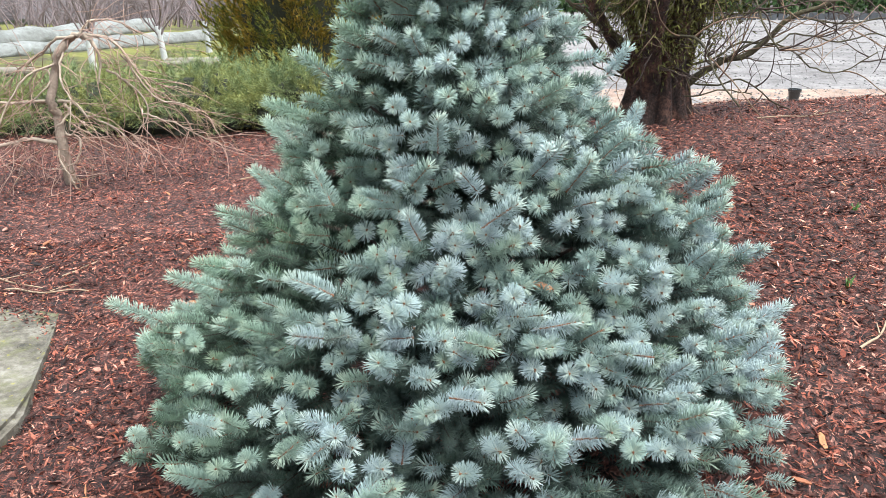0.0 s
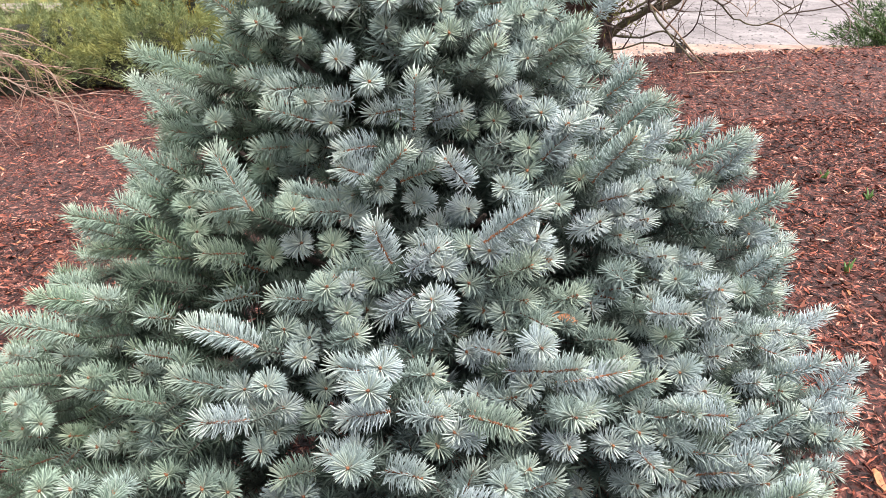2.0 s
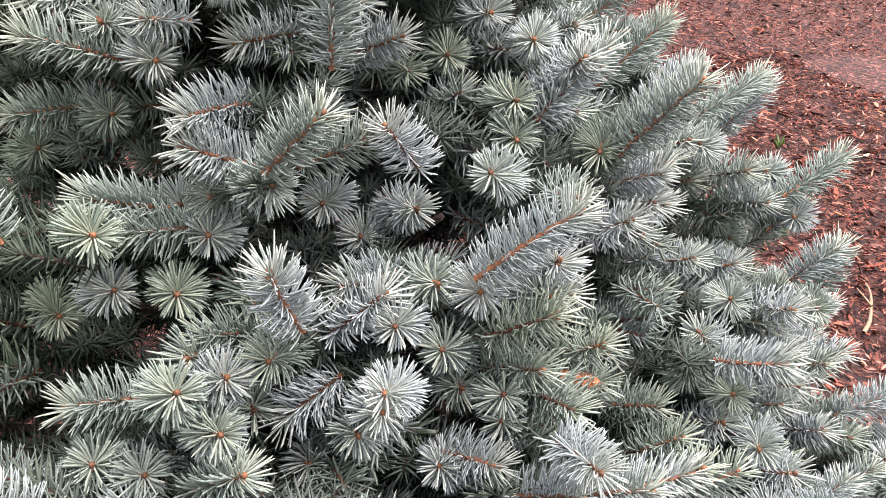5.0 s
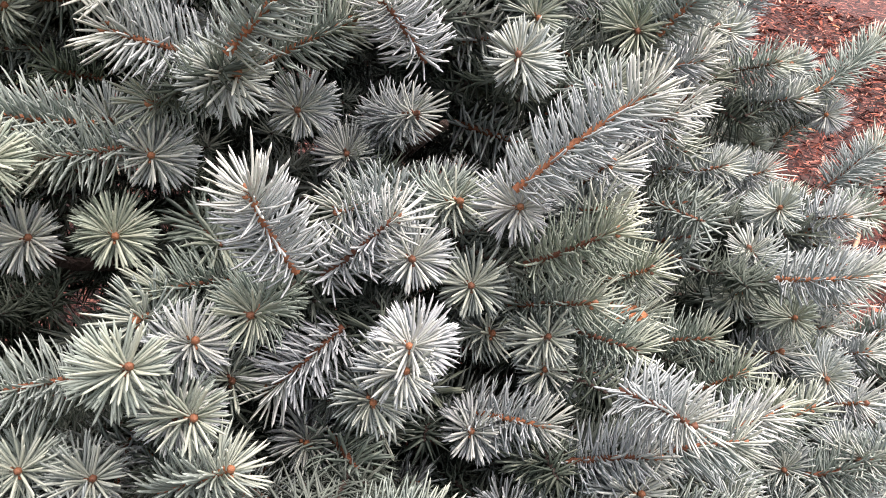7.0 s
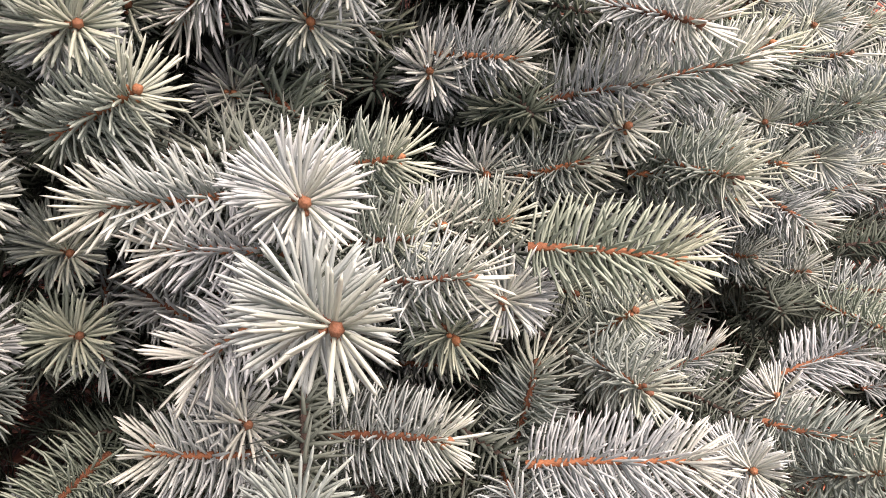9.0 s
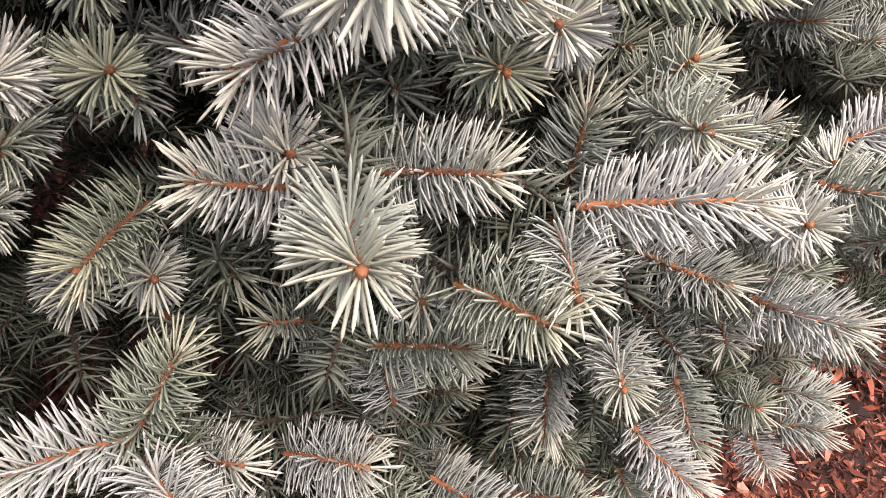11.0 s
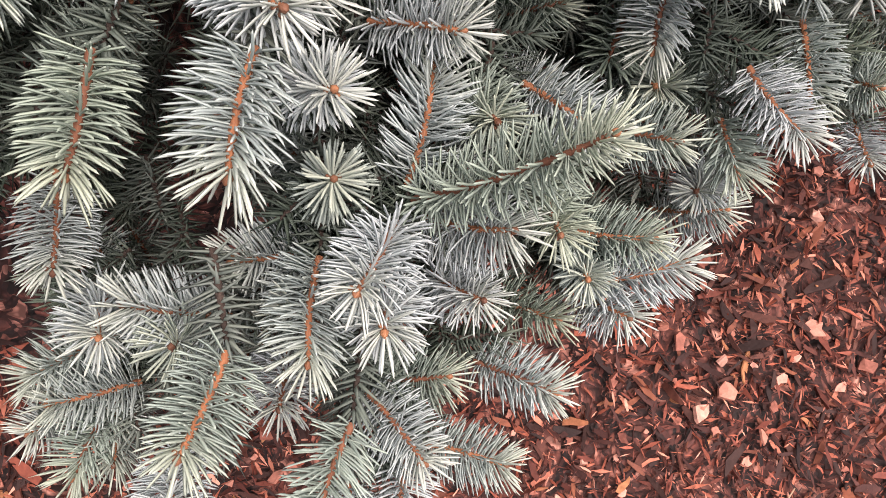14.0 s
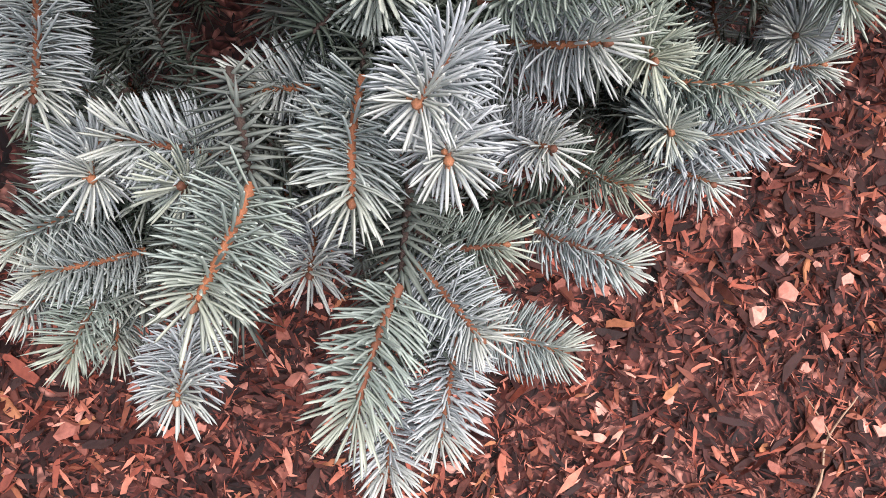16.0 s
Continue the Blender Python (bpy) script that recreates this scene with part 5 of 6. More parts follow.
def build_cone(place, way, length, radius):
    """A dry cone: thin papery scales set in spirals round a core."""
    pieces = []
    t = np.array([0, 0.15, 0.4, 0.7, 0.9, 1.0])
    pieces.append(tube(np.stack([0 * t, 0 * t, t * length], -1), radius * np.array([0.35, 0.62, 0.72, 0.6, 0.35, 0.1]), 10))
    for i in range(70):
        h = 0.04 + 0.9 * i / 70
        R = radius * np.interp(h, [0, 0.2, 0.5, 0.8, 1], [0.6, 0.95, 1.0, 0.8, 0.35])
        a = i * GOLD
        o, s, u = np.array([math.cos(a), math.sin(a), 0]), np.array([-math.sin(a), math.cos(a), 0]), np.array([0, 0, 1.0])
        w, L = radius * 0.42, length * 0.16
        b = u * h * length
        pts = [b + o * R * 0.55 - s * w * 0.6, b + o * R * 0.55 + s * w * 0.6, b + o * R * 0.95 + u * L * 0.6 + s * w, b + o * R * 1.08 + u * L + s * w * 0.35, b + o * R * 1.08 + u * L - s * w * 0.35, b + o * R * 0.95 + u * L * 0.6 - s * w]
        low = [q - o * radius * 0.1 - u * radius * 0.06 for q in pts]
        k = len(pts)
        f = [(0, 1, 2), (0, 2, 5), (5, 2, 3), (5, 3, 4)]
        f += [(q[0] + k, q[2] + k, q[1] + k) for q in f[:4]]
        for e in range(k):
            g = (e + 1) % k
            f += [(e, e + k, g + k), (e, g + k, g)]
        pieces.append((np.array(pts + low), np.array(f)))
    co, f = joined(pieces)
    rot = turn_to(np.array([way], float), np.zeros(1))[0]
    link_mesh("cone", co @ rot.T + np.array(place) - OFF, f, M_CONE, spruce, "dry orange-brown spruce cone")


build_cone((0.131, -0.384, 0.376), (0.9, -0.1, -0.25), 0.04, 0.0085)


# ---- round the yard ----
def blade_cloud(centres, ways, lengths, widths, seed, sides=1):
    """Many small flat leaf sprays, each a kite of two triangles."""
    r = np.random.default_rng(seed)
    n = len(centres)
    ways = unit(ways)
    a, b = square_ways(ways)
    th = r.uniform(0, 6.28, n)[:, None]
    s = a * np.cos(th) + b * np.sin(th)
    q = np.cross(ways, s)
    root = centres
    mid = centres + ways * (lengths * 0.45)[:, None]
    tip = centres + ways * lengths[:, None] + q * (lengths * r.uniform(-0.2, 0.2, n))[:, None]
    co = np.stack([root, mid + s * widths[:, None], tip, mid - s * widths[:, None] + q * (widths * 0.5)[:, None]], 1).reshape(-1, 3)
    base = np.arange(n)[:, None] * 4
    f = np.concatenate([base + np.array([[0, 1, 2]]), base + np.array([[0, 2, 3]])])
    return co, f


def crooked(start, way, length, rng, steps=8, wander=0.25, droop=0.0):
    p, w = [np.array(start, float)], unit(np.array(way, float))
    for i in range(steps):
        w = unit(w + rng.normal(0, wander, 3) * 0.5 + np.array([0, 0, -droop]))
        p.append(p[-1] + w * length / steps)
    return np.array(p)


def arching(start, way, length, rng, steps=10, curl=0.12, wander=0.12, droop=0.0):
    """A thin limb that bends steadily one way, with small kinks."""
    p, w = [np.array(start, float)], unit(np.array(way, float))
    c = rng.normal(0, curl, 3)
    for i in range(steps):
        w = unit(w + c + rng.normal(0, wander, 3) + np.array([0, 0, -droop]))
        p.append(p[-1] + w * length / steps)
    return np.array(p)


def through_points(pts, rng, depth=0.0, fine=4):
    """A smooth line through a few (x, z) points, wandering in depth."""
    pts = np.array(pts, float)
    k = np.arange(len(pts))
    t = np.linspace(0, len(pts) - 1, (len(pts) - 1) * fine + 1)
    m = np.gradient(pts, axis=0)
    i = np.minimum(t.astype(int), len(pts) - 2)
    u = (t - i)[:, None]
    q = (2 * u ** 3 - 3 * u ** 2 + 1) * pts[i] + (u ** 3 - 2 * u ** 2 + u) * m[i] + (3 * u ** 2 - 2 * u ** 3) * pts[i + 1] + (u ** 3 - u ** 2) * m[i + 1]
    y = depth * np.linspace(0, 1, len(t)) + np.interp(t, k, rng.normal(0, 0.02, len(k))) * (t > 0)
    q = q + rng.normal(0, 0.0035, q.shape) * (t[:, None] > 0)
    return np.stack([q[:, 0], y, q[:, 1]], -1)


def build_redwood():
    rng = np.random.default_rng(21)
    gx, gy = 1.08, 2.36
    base = np.array([gx, gy, float(ground_z(gx, gy)) - 0.03])
    tree = empty_thing("redwood_tree", base, "old conifer with a fluted reddish trunk and bare mossy branches", "tree")
    # fluted trunk with stringy ridges, forking into several stems
    zs = np.array([0, 0.03, 0.07, 0.12, 0.18, 0.24, 0.32, 0.4, 0.5, 0.62, 0.75, 1.0, 1.4, 2.0, 2.8])
    rad = np.array([0.225, 0.19, 0.172, 0.16, 0.15, 0.142, 0.13, 0.12, 0.11, 0.1, 0.095, 0.085, 0.075, 0.06, 0.03])
    sides = 96
    th = np.arange(sides) * 2 * np.pi / sides
    ridge = rng.normal(0, 0.04, sides)
    co = []
    for z, R in zip(zs, 0.95 * rad):
        ridge = 0.85 * ridge + 0.2 * rng.normal(0, 0.05, sides)
        fl = 1 + (0.34 * math.exp(-z / 0.5) + 0.10) * (np.abs(np.sin(th * 5.5 + 0.4 + 0.3 * z)) ** 0.7 - 0.6) + ridge
        co.append(np.stack([np.cos(th) * R * fl + 0.02 * z, np.sin(th) * R * fl, np.full(sides, z)], -1))
    co = np.concatenate(co)
    i, j = np.meshgrid(np.arange(len(zs) - 1), np.arange(sides), indexing="ij")
    k = (j + 1) % sides
    f = np.stack([i * sides + j, i * sides + k, (i + 1) * sides + k, (i + 1) * sides + j], -1).reshape(-1, 4)
    link_mesh("trunk", co, f, M_REDBARK, tree)
    twigs, dark, tufts = [], [], []

    def brush(p, way, shoots, length=0.36, pale=0.35):
        for s in range(shoots):
            q = p[rng.integers(len(p) // 5, len(p))]
            d = unit(unit(way) * 0.7 + rng.normal(0, 0.6, 3))
            l2 = length * rng.uniform(0.35, 1.3)
            w = arching(q, d, l2, rng, 9, 0.11, 0.1)
            bag = twigs if rng.uniform() < pale else dark
            bag.append(tube(w, np.linspace(0.0042, 0.0014, len(w)), 4))
            for u in range(3):
                w2 = arching(w[rng.integers(2, len(w))], d + rng.normal(0, 0.6, 3), l2 * rng.uniform(0.3, 0.8), rng, 7, 0.14, 0.1)
                bag.append(tube(w2, np.linspace(0.0022, 0.0009, len(w2)), 3))

    def limb(start, way, L, r0, shoots, curl=0.05, wander=0.09, material=None):
        p = arching(start, way, L, rng, 16, curl, wander)
        link_mesh("branch", *tube(p, np.linspace(r0, max(0.003, r0 * 0.2), len(p)), 8), material or M_MOSSBARK, tree)
        brush(p, way, shoots)

    def drawn(pts, r0, depth, shoots, r1=0.003):
        p = through_points(pts, rng, depth)
        link_mesh("branch", *tube(p, np.linspace(r0, r1, len(p)), 8), M_MOSSBARK, tree)
        brush(p, np.array([0.8, depth, 0.1]), shoots, 0.35, 0.3)

    # stems that rise from the crotch
    for sx, sy, lean, r0 in ((-0.07, -0.06, -0.16, 0.05), (-0.06, -0.09, -0.1, 0.045), (-0.09, 0.0, -0.5, 0.03), (-0.03, -0.1, -0.1, 0.05), (0.05, -0.09, 0.1, 0.05), (0.09, -0.03, 0.34, 0.042), (0.02, 0.08, 0.25, 0.05), (-0.1, -0.02, -0.24, 0.03), (0.1, -0.05, 0.22, 0.03)):
        p = arching((sx * 0.8, sy * 0.8, 0.1), (lean * 0.7, sy, 1.0), 2.4, rng, 12, 0.03, 0.07)
        link_mesh("stem", *tube(p, r0 * np.linspace(1.15, 0.3, len(p)) * (1 + 0.12 * np.sin(np.arange(len(p)) * 2.0)), 12), M_REDBARK, tree)
        brush(p[:8], np.array([lean * 2, -0.6, 0.2]), 12)
    # long limbs over the mulch and the yard
    drawn([(0.12, 0.16), (0.28, 0.3), (0.44, 0.36), (0.62, 0.54), (0.74, 0.58), (1.0, 0.74)], 0.019, -0.1, 10, 0.008)
    drawn([(0.14, 0.28), (0.3, 0.33), (0.42, 0.4), (0.6, 0.39), (0.72, 0.44), (0.95, 0.4), (1.15, 0.44), (1.35, 0.36)], 0.0065, 0.1, 9)
    drawn([(0.3, 0.32), (0.5, 0.4), (0.68, 0.36), (0.8, 0.27), (0.95, 0.26), (1.1, 0.36)], 0.005, -0.05, 4)
    drawn([(0.12, 0.2), (0.3, 0.19), (0.42, 0.22), (0.56, 0.13), (0.68, 0.06)], 0.0055, -0.1, 3)
    drawn([(-0.12, 0.22), (0.0, 0.16), (0.15, 0.15), (0.3, 0.18), (0.42, 0.17)], 0.0055, -0.22, 2)
    drawn([(0.1, 0.4), (0.3, 0.52), (0.55, 0.55), (0.9, 0.5), (1.3, 0.52), (1.6, 0.4)], 0.006, 0.0, 10)
    drawn([(0.1, 0.5), (0.3, 0.66), (0.6, 0.68), (1.0, 0.72), (1.5, 0.6)], 0.007, 0.1, 10)
    drawn([(-0.1, 0.2), (-0.25, 0.3), (-0.38, 0.42), (-0.5, 0.5)], 0.02, -0.05, 6, 0.006)
    drawn([(-0.1, 0.3), (-0.25, 0.45), (-0.36, 0.52), (-0.5, 0.62)], 0.026, 0.0, 8, 0.008)
    drawn([(-0.1, 0.2), (-0.22, 0.24), (-0.36, 0.3)], 0.007, -0.05, 2)
    for b in range(22):
        a = rng.uniform(0, 6.28) if b > 14 else rng.uniform(-2.2, 0.7)
        o = np.array([math.cos(a), math.sin(a), 0])
        limb(o * 0.12 + np.array([0, 0, rng.uniform(0.42, 1.3)]), o + np.array([0, 0, rng.uniform(0.05, 0.55)]), rng.uniform(0.5, 1.2), rng.uniform(0.004, 0.009), int(rng.integers(5, 9)))
    link_mesh("brushwood", *joined(twigs), M_BARETWIG, tree)["kind"] = "stuff"
    link_mesh("dark_brushwood", *joined(dark), M_DARKTWIG, tree)["kind"] = "stuff"
    # moss and old foliage in the crown
    n = 40000
    c = np.stack([rng.normal(0.0, 0.13, n), rng.normal(-0.06, 0.12, n), rng.uniform(0.22, 1.6, n)], -1)
    c[:, 0] += 0.45 * rng.uniform(-1, 1, n) * (c[:, 2] - 0.2)
    keep = rng.uniform(0, 1, n) < np.clip((c[:, 2] - 0.25) / 0.35, 0.05, 1)
    c = c[keep]
    m = len(c)
    co, f = blade_cloud(c, rng.normal(0, 0.6, (m, 3)) + np.array([0, 0, -0.7]), rng.uniform(0.02, 0.05, m), rng.uniform(0.0018, 0.004, m), 5)
    link_mesh("hanging_moss", co, f, M_TREEMOSS, tree)["kind"] = "stuff"


def build_weeping():
    rng = np.random.default_rng(8)
    x, y = -1.97, 2.24
    base = np.array([x, y, float(ground_z(x, y)) - 0.02])
    tree = empty_thing("weeping_tree", base, "small bare weeping tree with a crooked pale trunk and trailing twigs", "tree")
    p = through_points([(0.0, -0.02), (-0.015, 0.12), (-0.02, 0.25), (-0.03, 0.37), (-0.035, 0.46), (-0.005, 0.6), (0.02, 0.68), (0.06, 0.74), (0.115, 0.77), (0.17, 0.755)], rng)
    link_mesh("trunk", *tube(p, np.interp(np.arange(len(p)), [0, 8, 16, 26, len(p) - 1], [0.031, 0.025, 0.021, 0.02, 0.011]), 12), M_WEEPTRUNK, tree)
    twigs, pinks = [], []

    def weep(q, away, count, length, pink=0.7):
        for s in range(count):
            w = arching(q[rng.integers(1, len(q))], unit(np.array(away) + rng.normal(0, 0.45, 3)), length * rng.uniform(0.4, 1.25), rng, 11, 0.06, 0.13, 0.07)
            w[:, 2] = np.maximum(w[:, 2], 0.02)
            bag = pinks if rng.uniform() < pink else twigs
            bag.append(tube(w, np.linspace(0.0026, 0.0011, len(w)), 3))
            if rng.uniform() < 0.5:
                w2 = arching(w[6], unit(w[7] - w[6] + rng.normal(0, 0.5, 3)), length * 0.4, rng, 7, 0.06, 0.1, 0.08)
                w2[:, 2] = np.maximum(w2[:, 2], 0.02)
                bag.append(tube(w2, np.linspace(0.0020, 0.0010, len(w2)), 3))

    def bough(pts, r0, depth, count, length=0.32, r1=0.0022):
        pts = [(bx + float(np.interp(bz, [0, 0.25, 0.46, 0.6, 0.7, 0.8], [0, 0.04, 0.065, 0.1, 0.125, 0.14])), 0.97 * bz) for bx, bz in pts]
        q = through_points(pts, rng, depth)
        link_mesh("branch", *tube(q, np.linspace(r0, r1, len(q)), 7), M_PALETWIG, tree)
        end = q[-1] - q[0]
        weep(q, (0.7 * math.copysign(1, end[0]), depth, -0.25), int(count * 0.75), length)

    bough([(-0.1, 0.45), (-0.2, 0.46), (-0.33, 0.45), (-0.5, 0.44)], 0.009, 0.0, 26, 0.32, 0.006)
    bough([(-0.09, 0.46), (0.0, 0.45), (0.06, 0.4), (0.1, 0.37), (0.22, 0.34), (0.3, 0.27)], 0.009, -0.08, 24)
    bough([(-0.05, 0.45), (-0.03, 0.4), (-0.06, 0.34), (-0.1, 0.3)], 0.008, -0.06, 8, 0.2)
    bough([(-0.09, 0.24), (-0.16, 0.25), (-0.25, 0.26), (-0.35, 0.23), (-0.5, 0.21)], 0.013, 0.02, 24, 0.3, 0.009)
    bough([(-0.06, 0.26), (0.0, 0.3), (0.06, 0.36), (0.1, 0.36)], 0.007, -0.1, 10, 0.25)
    bough([(-0.06, 0.3), (0.02, 0.27), (0.05, 0.18), (-0.02, 0.12), (-0.08, 0.13)], 0.007, -0.12, 12, 0.2)
    bough([(-0.08, 0.3), (-0.05, 0.16), (0.02, 0.09), (0.07, 0.02)], 0.006, -0.16, 14, 0.25)
    bough([(-0.1, 0.55), (-0.18, 0.63), (-0.24, 0.58), (-0.26, 0.46)], 0.006, 0.05, 10, 0.3)
    bough([(-0.1, 0.62), (-0.14, 0.52), (-0.2, 0.44)], 0.006, -0.1, 9, 0.3)
    bough([(0.02, 0.8), (0.09, 0.73), (0.12, 0.64), (0.13, 0.55)], 0.012, -0.05, 18, 0.35, 0.003)
    bough([(0.03, 0.8), (0.14, 0.77), (0.24, 0.68), (0.3, 0.6), (0.38, 0.54)], 0.009, 0.06, 28, 0.42)
    bough([(0.14, 0.62), (0.24, 0.56), (0.33, 0.5), (0.37, 0.4), (0.33, 0.31), (0.27, 0.27)], 0.0065, 0.0, 22, 0.4)
    bough([(0.2, 0.7), (0.33, 0.55), (0.42, 0.47), (0.55, 0.44), (0.64, 0.38)], 0.006, 0.05, 26, 0.4)
    bough([(0.34, 0.42), (0.42, 0.38), (0.52, 0.34), (0.64, 0.27), (0.74, 0.25)], 0.005, 0.0, 22, 0.35)
    bough([(-0.03, 0.79), (-0.12, 0.78), (-0.22, 0.7), (-0.33, 0.62), (-0.4, 0.5)], 0.009, 0.1, 26, 0.42)
    bough([(0.0, 0.8), (0.04, 0.86), (0.12, 0.86), (0.22, 0.78)], 0.008, 0.2, 16, 0.4)
    bough([(-0.08, 0.72), (-0.04, 0.6), (0.05, 0.5), (0.1, 0.36)], 0.006, -0.28, 18, 0.35)
    bough([(-0.1, 0.66), (-0.2, 0.6), (-0.28, 0.42), (-0.3, 0.2)], 0.006, -0.25, 18, 0.3)
    for i in range(36):
        a = rng.uniform(0, 6.28)
        q = np.array([[math.cos(a) * 0.16 - 0.08, math.sin(a) * 0.16 - 0.05, rng.uniform(0.1, 0.35)]] * 2)
        weep(q, (math.cos(a), math.sin(a), -0.3), 1, 0.35)
    link_mesh("brushwood", *joined(twigs), M_BARETWIG, tree)["kind"] = "stuff"
    link_mesh("trailing_brushwood", *joined(pinks), M_PINKTWIG, tree)["kind"] = "stuff"


def shrub(name, gx, gy, rx, ry, h, n, material, label, group, seed, size=1.0):
    """A spreading evergreen: plumes of fine sprays over a solid core coloured as inner shade."""
    rng = np.random.default_rng(seed)
    ob = empty_thing(name, (gx, gy, float(ground_z(gx, gy))), label, "shrub", group)
    plumes = n // 60
    th, u = rng.uniform(0, 6.28, plumes), np.sqrt(rng.uniform(0, 1, plumes))
    root = np.stack([np.cos(th) * u * rx * 0.85, np.sin(th) * u * ry * 0.85, h * 0.8 * np.sqrt(np.maximum(0, 1 - u ** 2.4)) * rng.uniform(0.35, 1.0, plumes)], -1)
    way = unit(np.stack([np.cos(th) * u, np.sin(th) * u, np.full(plumes, 0.55)], -1) + rng.normal(0, 0.3, (plumes, 3)))
    t = rng.uniform(0, 1, (plumes, 60, 1))
    L = rng.uniform(0.1, 0.22, (plumes, 1, 1)) * size
    c = root[:, None] + way[:, None] * t * L + rng.normal(0, 0.012 * size, (plumes, 60, 3)) * (1.2 - t)
    w = unit(way[:, None] + rng.normal(0, 0.5, (plumes, 60, 3)))
    c, w = c.reshape(-1, 3), w.reshape(-1, 3)
    c[:, 2] = np.maximum(c[:, 2], 0.0)
    m = len(c)
    co, f = blade_cloud(c, w, rng.uniform(0.018, 0.05, m) * size, rng.uniform(0.0009, 0.0019, m) * size, seed)
    link_mesh("sprays", co, f, material, ob)["kind"] = "stuff"
    # solid core, its dark colour painted as the shade behind the plumes
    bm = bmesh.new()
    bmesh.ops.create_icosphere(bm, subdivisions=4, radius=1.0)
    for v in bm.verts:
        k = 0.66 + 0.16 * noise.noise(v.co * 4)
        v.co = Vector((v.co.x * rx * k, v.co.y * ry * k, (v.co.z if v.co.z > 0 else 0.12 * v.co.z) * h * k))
    part("inner_mass", bm, M_SHADE_CORE, ob)


def build_juniper():
    for i, (gx, gy, rx, ry, h) in enumerate(((-3.5, 3.75, 0.8, 0.55, 0.42), (-2.55, 3.85, 0.8, 0.6, 0.44), (-1.7, 3.75, 0.75, 0.6, 0.50), (-0.95, 3.6, 0.65, 0.5, 0.46))):
        shrub("juniper_shrub", gx, gy, rx, ry, h, 36000, M_JUNIPER, "low spreading juniper shrub with feathery grey-green sprays", "juniper bed", 50 + i)
    shrub("low_shrub", 3.5, 2.95, 0.62, 0.4, 0.42, 14000, M_HEDGE, "low dark green shrub at the edge of the mulch", "", 61, 1.3)


def build_arborvitae():
    rng = np.random.default_rng(6)
    gx, gy = -1.2, 4.9
    z0 = float(ground_z(gx, gy))
    ob = empty_thing("arborvitae", (gx, gy, z0), "dense golden arborvitae with bronze-yellow winter foliage", "conifer")
    n, per = 4000, 38
    h = rng.uniform(0.0, 1, n)
    th = rng.uniform(0, 6.28, n)
    R = 0.68 * np.sqrt(np.clip(1 - (h - 0.25) ** 2 / 0.6, 0.02, 1)) * (1 + 0.09 * np.sin(th * 7 + h * 9) + 0.08 * np.sin(th * 17 + h * 23)) - np.abs(rng.normal(0, 0.06, n))
    c = np.stack([np.cos(th) * R, np.sin(th) * R, 0.15 + h * 2.3], -1)
    way = unit(np.stack([np.cos(th) * 0.7, np.sin(th) * 0.7, np.full(n, 0.8)], -1) + rng.normal(0, 0.3, (n, 3)))
    a, b = square_ways(way)
    # each plume is a flat fan of scale-leaved twiglets
    sp = rng.uniform(-1, 1, (n, per, 1))
    up = rng.uniform(0, 1, (n, per, 1))
    L = rng.uniform(0.08, 0.16, (n, 1, 1))
    c = c[:, None] + way[:, None] * (up - 0.5) * L + a[:, None] * sp * L * 0.3 * (1.1 - up)
    w = way[:, None] + a[:, None] * sp * 0.8 + rng.normal(0, 0.15, (n, per, 3))
    c, w = c.reshape(-1, 3), w.reshape(-1, 3)
    m = len(c)
    co, f = blade_cloud(c, w, rng.uniform(0.016, 0.042, m), rng.uniform(0.0022, 0.0045, m), 4)
    link_mesh("sprays", co, f, M_GOLDEN, ob)["kind"] = "stuff"
    # column added behind the fans, coloured dark as their inner shade
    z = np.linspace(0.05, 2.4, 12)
    link_mesh("inner_mass", *tube(np.stack([0 * z, 0 * z, z], -1), 0.47 * np.sqrt(np.clip(1 - ((z - 0.15) / 2.3 - 0.25) ** 2 / 0.6, 0.02, 1)), 20), M_SHADE_CORE, ob)
    link_mesh("trunk", *tube([[0, 0, -0.02], [0, 0, 0.3]], [0.07, 0.06], 8), M_BARK, ob)


def build_birch(x, y, h, seed):
    rng = np.random.default_rng(seed)
    ob = empty_thing("birch_tree", (x, y, float(ground_z(x, y))), "young white-barked birch with a bare purplish crown", "tree", "birches")
    p = crooked((0, 0, -0.02), (-0.1, 0, 1), 0.55, rng, 6, 0.05)
    link_mesh("trunk", *tube(p, np.linspace(0.052, 0.04, len(p)), 9), M_BIRCH, ob)
    tw = []
    for i in range(9):
        a = i * 0.7 + rng.uniform(0, 0.5)
        d = np.array([math.cos(a) * 0.55, math.sin(a) * 0.55, 1.0])
        stem = arching(p[-1 - i % 3], d, h * rng.uniform(0.35, 0.75), rng, 12, 0.03, 0.1)
        tw.append(tube(stem, np.linspace(0.015, 0.004, len(stem)), 5))
        for k in range(9):
            w = crooked(stem[rng.integers(2, len(stem))], d + rng.normal(0, 0.8, 3), rng.uniform(0.4, 1.0), rng, 6, 0.35)
            tw.append(tube(w, np.linspace(0.009, 0.003, len(w)), 3))
            for q in range(4):
                w2 = crooked(w[rng.integers(1, len(w))], d + rng.normal(0, 0.9, 3), rng.uniform(0.2, 0.5), rng, 4, 0.4)
                tw.append(tube(w2, np.linspace(0.004, 0.002, len(w2)), 3))
    link_mesh("brushwood", *joined(tw), M_MAUVE, ob)["kind"] = "stuff"


